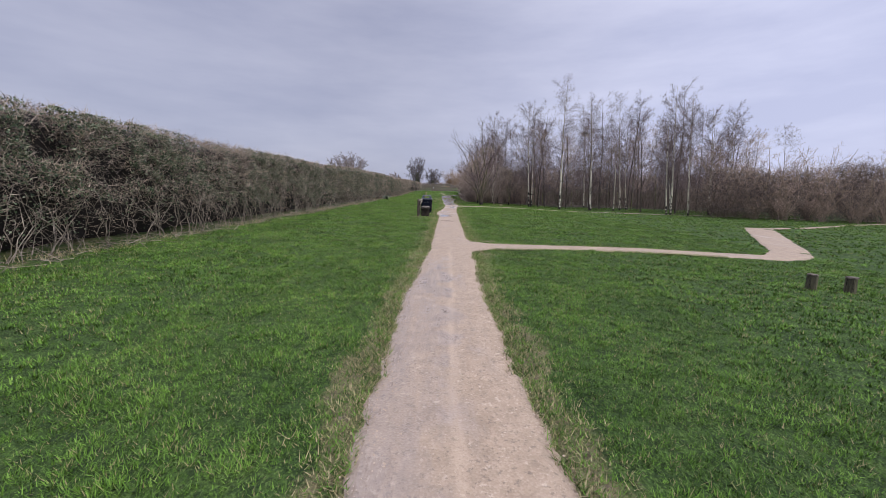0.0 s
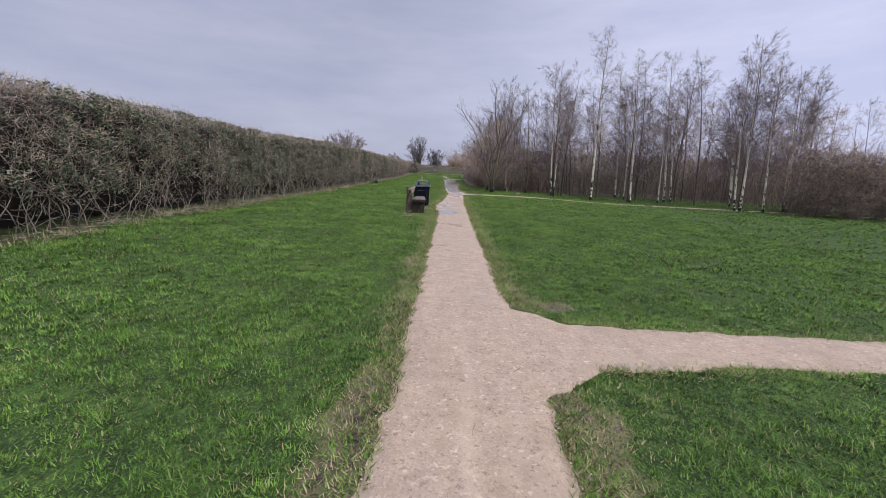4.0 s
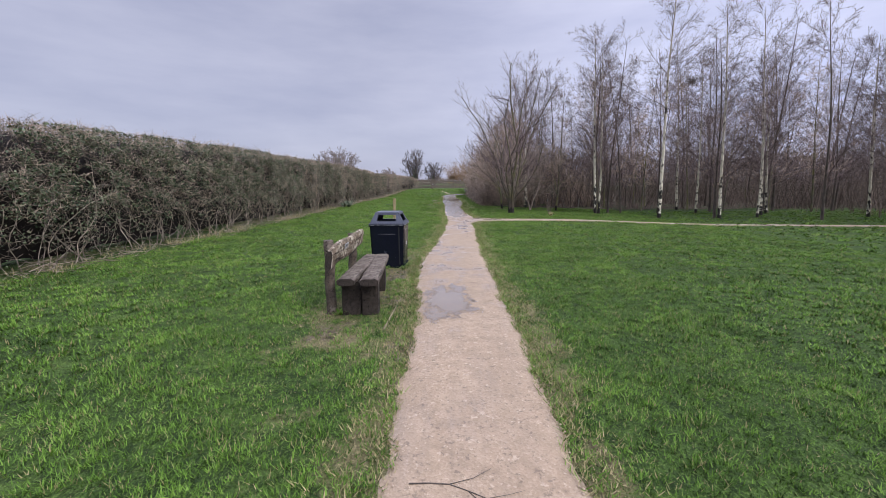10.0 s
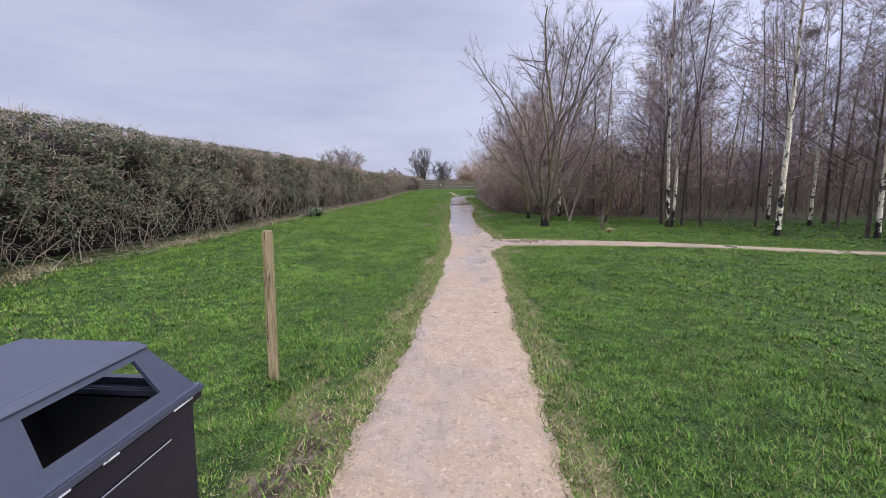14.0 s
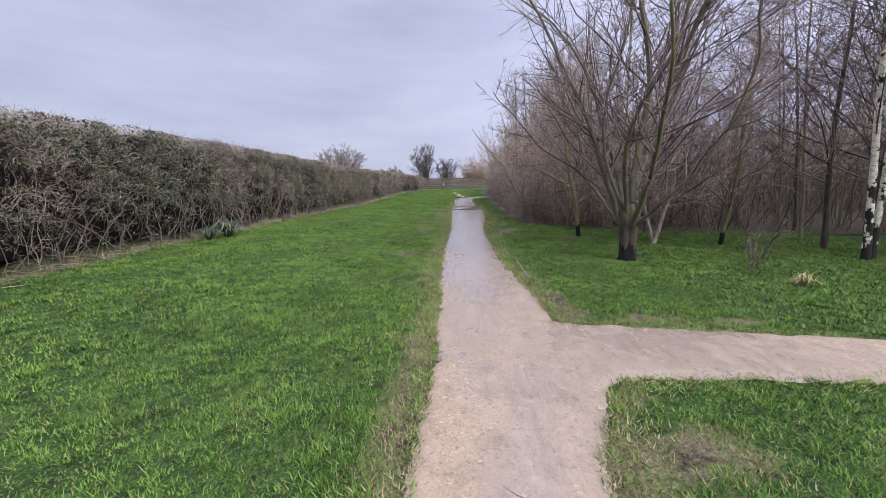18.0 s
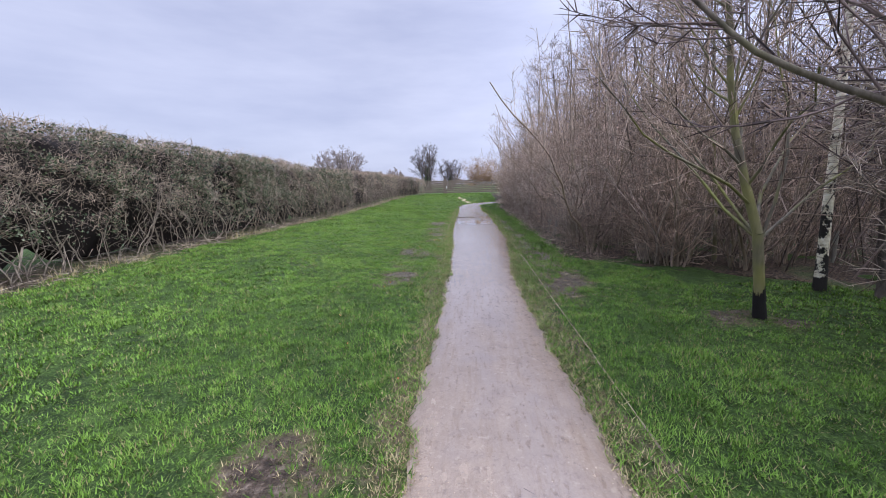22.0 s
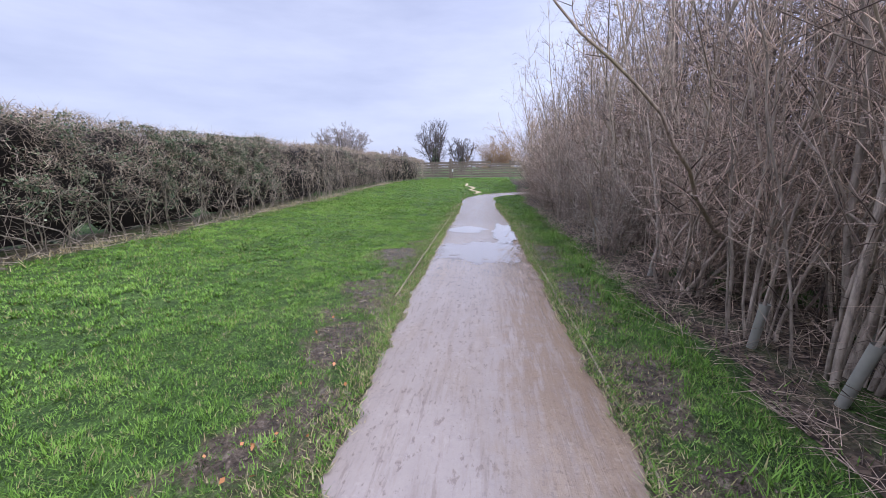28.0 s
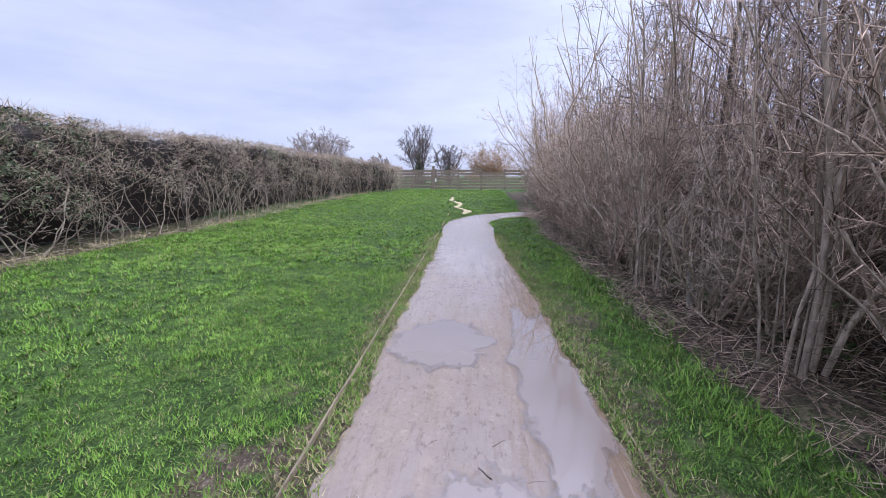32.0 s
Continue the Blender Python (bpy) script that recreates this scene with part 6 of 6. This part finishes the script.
# ---- sticks and stones on the path ----
def bent_tube(points, radii, sides=5):
    """One connected tube along a bent line, closed at both ends: corners and quads."""
    p = np.asarray(points, float)
    d = np.gradient(p, axis=0)
    d /= np.linalg.norm(d, axis=1, keepdims=True)
    u = np.cross(d, np.array([0, 0, 1.0]))
    u /= np.linalg.norm(u, axis=1, keepdims=True) + 1e-9
    v = np.cross(d, u)
    ang = np.arange(sides) * 2 * np.pi / sides
    ring = np.cos(ang)[None, :, None] * u[:, None] + np.sin(ang)[None, :, None] * v[:, None]
    r = np.r_[0.0003, radii, 0.0003][:, None, None]
    verts = (np.concatenate([p[:1], p, p[-1:]])[:, None] + np.concatenate([ring[:1], ring, ring[-1:]]) * r).reshape(-1, 3)
    k = np.arange(sides)
    q = np.stack([k, (k + 1) % sides, sides + (k + 1) % sides, sides + k], -1)
    return verts, np.concatenate([q + i * sides for i in range(len(p) + 1)])


def stick(x, y, turn, length, r, seed, forks=0, label="thin dead stick lying on the path"):
    rng = np.random.RandomState(seed)
    a, n = 0.0, 6
    pts, side = [np.array([0.0, 0.0, r])], []
    for k in range(n):
        a += rng.normal() * 0.18
        q = pts[-1] + np.array([math.cos(a), math.sin(a), rng.uniform(-0.02, 0.02)]) * length / n
        q[2] = max(q[2], r)
        pts.append(q)
        if forks and 1 <= k < 1 + forks:
            b = a + rng.choice([-1, 1]) * rng.uniform(0.4, 0.8)
            le = length * rng.uniform(0.3, 0.55)
            tip = q + np.array([math.cos(b), math.sin(b), 0.03]) * le
            side.append((q, (q + tip) / 2 + rng.normal(size=3) * (0.01, 0.01, 0.002), tip, r * (1 - 0.6 * k / n)))
    ob = raw("stick", *bent_tube(pts, [r * (1 - 0.6 * k / n) for k in range(n + 1)]), M_BARK, None, smooth=True)
    for q, mid, tip, rr in side:
        raw("fork", *bent_tube([q, mid, tip], [rr * 0.7, rr * 0.5, rr * 0.25]), M_BARK, ob, smooth=True)
    ob.matrix_basis = pose(x, y, float(rise(x, y)) + 0.016, 0, 0, turn)
    return tagged(ob, label, "stick", "sticks on the path")


stick(-0.28, 16.55, -14, 0.62, 0.0038, 1, 3, "forked dead twig lying across the path")
stick(0.30, 16.15, 168, 0.36, 0.0032, 2, 2, "forked dead twig lying across the path")
stick(-0.30, 15.7, -5, 0.12, 0.004, 3)
stick(-0.26, 13.4, -20, 0.12, 0.004, 4)
stick(-0.50, 49.92, 8, 0.20, 0.0055, 5, 1, "small forked stick lying in the puddle")
stick(-0.32, 50.92, -25, 0.09, 0.005, 6)
stick(0.08, 51.25, 120, 0.10, 0.005, 7)
stick(0.10, 49.68, -40, 0.12, 0.005, 8)
rng_k = np.random.RandomState(91)
for k in range(110):
    y = rng_k.uniform(3, 58)
    stick(rng_k.uniform(-0.4, 0.6), y, rng_k.uniform(0, 360), rng_k.uniform(0.03, 0.13), rng_k.uniform(0.0015, 0.003), 300 + k)


def chips():
    """Loose stone chips along the path's edges."""
    rng = np.random.RandomState(17)
    n = 5200
    y = rng.uniform(-0.4, 36, n)
    s = rng.choice([0, 1], n)
    x = np.where(s == 0, path_left(y) + np.abs(rng.normal(size=n)) * 0.16, path_right(y) - np.abs(rng.normal(size=n)) * 0.16)
    r = rng.uniform(0.003, 0.009, n)
    base = np.stack([x, y, rise(x, y) + 0.013 + r * 0.2], -1)
    dirs = np.array([[1, 0, 0], [0, 1, 0], [-1, 0, 0], [0, -1, 0], [0, 0, 1.0]])
    v = base[:, None] + dirs[None] * (r[:, None, None] * rng.uniform(0.6, 1.4, (n, 5, 1)))
    f = np.array([[0, 1, 4], [1, 2, 4], [2, 3, 4], [3, 0, 4]])
    faces = (np.arange(n)[:, None, None] * 5 + f[None]).reshape(-1, 3)
    tagged(raw("stone_chips", v.reshape(-1, 3), faces, M_STONE), "loose pale stone chips on the path", "stones", kind="stuff")


chips()


def tuft(x, y, n, h, w, spread, material, seed, label):
    """A tussock of arching blades."""
    rng = np.random.RandomState(seed)
    a, q = rng.uniform(0, 2 * np.pi, n), rng.rand(n)
    foot = np.stack([np.cos(a) * q * 0.05, np.sin(a) * q * 0.05, 0 * a], -1)
    out = np.stack([np.cos(a), np.sin(a), 0 * a], -1) * (spread * (0.4 + q))[:, None]
    side = np.stack([-np.sin(a), np.cos(a), 0 * a], -1) * (w * rng.uniform(0.6, 1.3, n))[:, None]
    hh = (h * rng.uniform(0.6, 1.2, n))[:, None] * np.array([[0, 0, 1.0]])
    mid, tip = foot + out * 0.5 + hh, foot + out * 1.15 + hh * 0.55
    verts = np.stack([foot - side, foot + side, mid + side, mid - side, tip], 1).reshape(-1, 3)
    f = np.array([[0, 1, 2], [0, 2, 3], [3, 2, 4]])
    top = empty("grass_tussock", pose(x, y, float(rise(x, y)) - 0.01), label, "grass tussock")
    tagged(raw("blade_mass", verts, (np.arange(n)[:, None, None] * 5 + f[None]).reshape(-1, 3), material, top), kind="stuff")


tuft(-6.0, 37.3, 90, 0.34, 0.014, 0.42, M_IVY, 1, "strap-leaved green plant at the hedge's foot")
tuft(-6.15, 36.8, 60, 0.25, 0.012, 0.32, M_IVY, 2, "strap-leaved green plant at the hedge's foot")
for k, (x, y) in enumerate(((-0.93, 21.72), (-0.88, 21.98), (-1.25, 21.70), (-1.40, 23.85), (-0.9, 20.7), (-1.38, 19.2))):
    tuft(x, y, 45, 0.06, 0.004, 0.07, M_GRASS, 10 + k, "small green grass tussock beside the path furniture")
tuft(4.75, 33.4, 70, 0.16, 0.005, 0.14, M_DEADGRASS, 30, "dry grass tussock under the young trees")


def clods():
    """Crumbs and clods of trodden earth on the bare patches."""
    rng = np.random.RandomState(23)
    n = 90000
    x, y = rng.uniform(-2.2, 2.0, n), rng.uniform(34, 53, n)
    k = (worn(x, y) > 0.42 + 0.25 * rng.rand(n)) & ~on_path(x, y, 0.02)
    x, y = x[k], y[k]
    n = len(x)
    r = rng.uniform(0.003, 0.009, n)
    base = np.stack([x, y, rise(x, y) + lumps(x, y)], -1)
    dirs = np.array([[1, 0, 0], [0, 1, 0], [-1, 0, 0], [0, -1, 0], [0.2, 0.1, 0.9]])
    turn = rng.uniform(0, 6.28, n)
    v = dirs[None] * (r[:, None, None] * rng.uniform(0.6, 1.5, (n, 5, 1)))
    c, q = np.cos(turn)[:, None], np.sin(turn)[:, None]
    v = np.stack([v[..., 0] * c - v[..., 1] * q, v[..., 0] * q + v[..., 1] * c, v[..., 2]], -1) + base[:, None]
    f = np.array([[0, 1, 4], [1, 2, 4], [2, 3, 4], [3, 0, 4]])
    tagged(raw("mud_clods", v.reshape(-1, 3), (np.arange(n)[:, None, None] * 5 + f[None]).reshape(-1, 3), M_CLOD), "dark crumbs and clods of trodden wet earth", "mud", kind="stuff")


clods()


def litter_leaves():
    """Fallen leaves on the muddy verge."""
    rng = np.random.RandomState(19)
    n = 36
    y = rng.uniform(36, 50, n)
    x = -1.3 + rng.normal(size=n) * 0.5
    x[:9], y[:9] = -1.02 + rng.normal(size=9) * 0.13, 44.95 + rng.normal(size=9) * 0.13
    k = ~on_path(x, y, 0.0)
    x, y = x[k], y[k]
    p = np.stack([x, y, rise(x, y) + 0.03], -1)
    tagged(raw("fallen_leaves", *leaves(p, 0.032, rng), M_BRICKBIT), "orange fallen leaves on the muddy verge", "leaves", kind="stuff")


litter_leaves()


# ---- plastic tree guards in the wood ----
def guard(x, y, h, lean, turn):
    top = empty("tree_guard", pose(x, y, float(rise(x, y)), lean, 0, turn), "pale split plastic tree guard round a thin stem", "tree guard", "tree guards in the wood")
    segs = [[0, 0, -0.05, 0, 0, h, 0.033, 0.036]]
    v, f = tubes(segs, 10)
    raw("tube", v, f, M_GUARD, top, smooth=True)
    raw("stem", *tubes([[0, 0, -0.05, 0.02, 0, h + 0.9, 0.016, 0.01]], 5), M_HAZEL, top)


for x, y, h, lean, turn in ((2.38, 46.54, 0.42, -8, 200), (2.40, 45.72, 0.48, 12, 30), (2.40, 51.55, 0.5, 4, 100), (2.67, 51.1, 0.55, -6, 60), (3.05, 46.3, 0.45, 5, 150), (3.8, 52.9, 0.5, 3, 10), (2.45, 48.8, 0.4, 10, 70), (2.6, 54.2, 0.5, -5, 40), (3.86, 51.56, 0.5, 0, 0),
                            (3.9, 42.2, 0.6, -3, 160), (5.2, 42.8, 0.6, 4, 220), (6.6, 41.6, 0.6, 0, 0), (8.6, 41.2, 0.6, 2, 90), (10.2, 42.4, 0.6, -3, 45), (12.4, 41.4, 0.55, 2, 70), (15.1, 40.9, 0.6, 3, 10)):
    guard(x, y, h, lean, turn)


# ---- the far fence and gate ----
def fence(x0, x1, y, base, height, slats, label, post_gap=1.8, seed=1):
    rng = np.random.RandomState(seed)
    top = empty("fence", pose(0, y, base), label, "fence")
    n = max(1, round((x1 - x0) / post_gap))
    w = (x1 - x0) / n
    for k in range(n + 1):
        bm = bmesh.new()
        box(bm, -0.06, 0.06, -0.06, 0.06, -0.3, height + 0.08, 0.01)
        part("post", bm, M_FENCE, top).matrix_basis = pose(x0 + k * w, 0, 0, rng.uniform(-1, 1), rng.uniform(-1.5, 1.5), 0)
    sh = height / slats
    for k in range(n):
        for s in range(slats):
            if rng.rand() < 0.06:
                continue
            bm = bmesh.new()
            box(bm, 0.03, w - 0.03, -0.09, -0.062, -sh * 0.36, sh * 0.36, 0.004)
            part("rail", bm, M_FENCE, top).matrix_basis = pose(x0 + k * w, 0, 0.10 + (s + 0.5) * sh * 0.96, 0, rng.uniform(-0.8, 0.8), 0)
    return top


fence(-2.95, 9.0, 78.6, float(rise(0, 78.6)) - 0.02, 1.50, 7, "grey weathered timber rail fence at the field's end")
fence(-9.6, -3.3, 79.6, float(rise(-6, 79.6)), 1.45, 6, "grey weathered timber rail fence beside the gate", seed=2)
gate = empty("gate_post", pose(-3.1, 78.5, float(rise(-3.1, 78.5))), "stout square timber gate post with a pale notice", "gate post")
bm = bmesh.new()
box(bm, -0.1, 0.1, -0.1, 0.1, -0.3, 1.75, 0.015)
part("shaft", bm, M_FENCE, gate)
bm = bmesh.new()
box(bm, 0.12, 0.24, -0.12, -0.10, 0.6, 0.85, 0.004)
part("notice", bm, M_PALE, gate, "small pale notice")

# ---- far trees and fields ----
FAN = [(7, 0.04, 0.03, 15, 34, 0.36, 0.22, 0.4), (4, 0.12, 0.06, 8, 38, 0.45, 0.15, 0.6), (2, 0.16, 0.04, 4, 38, 0.6, 0.2, 0.8), (1, 0.2, 0.0, 0, 0, 0, 0, 0)]


def fan_of(n, spread, tall, drop, r):
    """Stems that fan out from one foot into a rounded crown."""
    return [(0.3 * math.cos(k * 2.4), 0.3 * math.sin(k * 2.4), spread * (k / n) ** 0.5 * math.cos(k * 2.4), spread * (k / n) ** 0.5 * math.sin(k * 2.4), tall - drop * k / n, r) for k in range(n)]


fan = fan_of(20, 0.95, 11.0, 1.0, 0.13)
dome = tree("far_tree", "wide dome-shaped bare tree beyond the hedge", "tree", 401, fan, FAN, M_FAR_DARK, M_FAR, M_FAR, least=0.03)
stand(dome, -36.5, 141, 0, 1.02)
ivy_tree = tree("ivy_clad_tree", "bare tree with its trunk thickly clad in ivy", "tree", 402, fan_of(8, 0.42, 8.4, 1.6, 0.12), FAN, M_FAR_DARK, M_FAR_DARK, M_FAR_DARK, least=0.018)


def ivy_on(ob, h, r, n, seed):
    rng = np.random.RandomState(seed)
    z = rng.rand(n) * h
    q = r * (1.15 - 0.75 * z / h) * rng.rand(n) ** 0.4 * (1 + 0.35 * np.sin(z * 3 + seed))
    a = rng.uniform(0, 2 * np.pi, n)
    p = np.stack([np.cos(a) * q, np.sin(a) * q, z], -1)
    raw("ivy", *leaves(p, 0.26, rng), M_IVY, ob, "dark ivy clothing the trunk")


ivy_on(ivy_tree, 4.4, 0.75, 1500, 1)
stand(ivy_tree, -8.9, 112, 0, 1.02)
ivy_small = tree("ivy_clad_tree", "smaller bare tree with an ivy-clad trunk", "tree", 403, fan_of(7, 0.6, 5.4, 0.8, 0.10), FAN, M_FAR_DARK, M_FAR_DARK, M_FAR_DARK, least=0.018)
ivy_on(ivy_small, 2.6, 0.5, 600, 2)
stand(ivy_small, -4.2, 112, 0, 1.1)
stand(tree("far_tree", "low bare tree beyond the fence", "tree", 404, fan_of(7, 0.8, 4.4, 0.6, 0.08), FAN, M_FAR, M_FAR, M_FAR, least=0.035), -15.7, 112, 0, 1.0)
M_RUSSET = mat_twig("russet_twig", (0.16, 0.10, 0.06), (0.34, 0.23, 0.13))
russet = tree("russet_bush", "rounded russet-brown bush beyond the fence", "bush", 405, [(0.3 * k - 0.8, 0.2 * (k % 3), 0.25 * (k - 3), 0.1 * (k % 3 - 1), 3.6, 0.05) for k in range(7)], BUSH, M_RUSSET, M_RUSSET, M_RUSSET, least=0.02)
stand(russet, 1.7, 104, 0, 0.40)


def far_hedges():
    rng = np.random.RandomState(71)
    n = 14000
    x = rng.uniform(-140, 120, n)
    y = 205 + 12 * np.sin(x * 0.03) + rng.uniform(-2, 2, n)
    h = 3.2 + 1.6 * np.sin(x * 0.11) * np.sin(x * 0.037 + 1) + 0.8 * np.sin(x * 0.6)
    p = np.stack([x, y, rise(x, y) + rng.rand(n) * h], -1)
    d = rng.normal(size=p.shape) + np.array([0, 0, 0.9])
    tagged(raw("far_hedgerow", *spikes(p, d, rng.uniform(0.5, 1.8, n), rng.uniform(0.04, 0.12, n), 0.3, rng), M_FAR),
           "far brown hedgerow across the fields", "hedgerow", kind="stuff")


far_hedges()
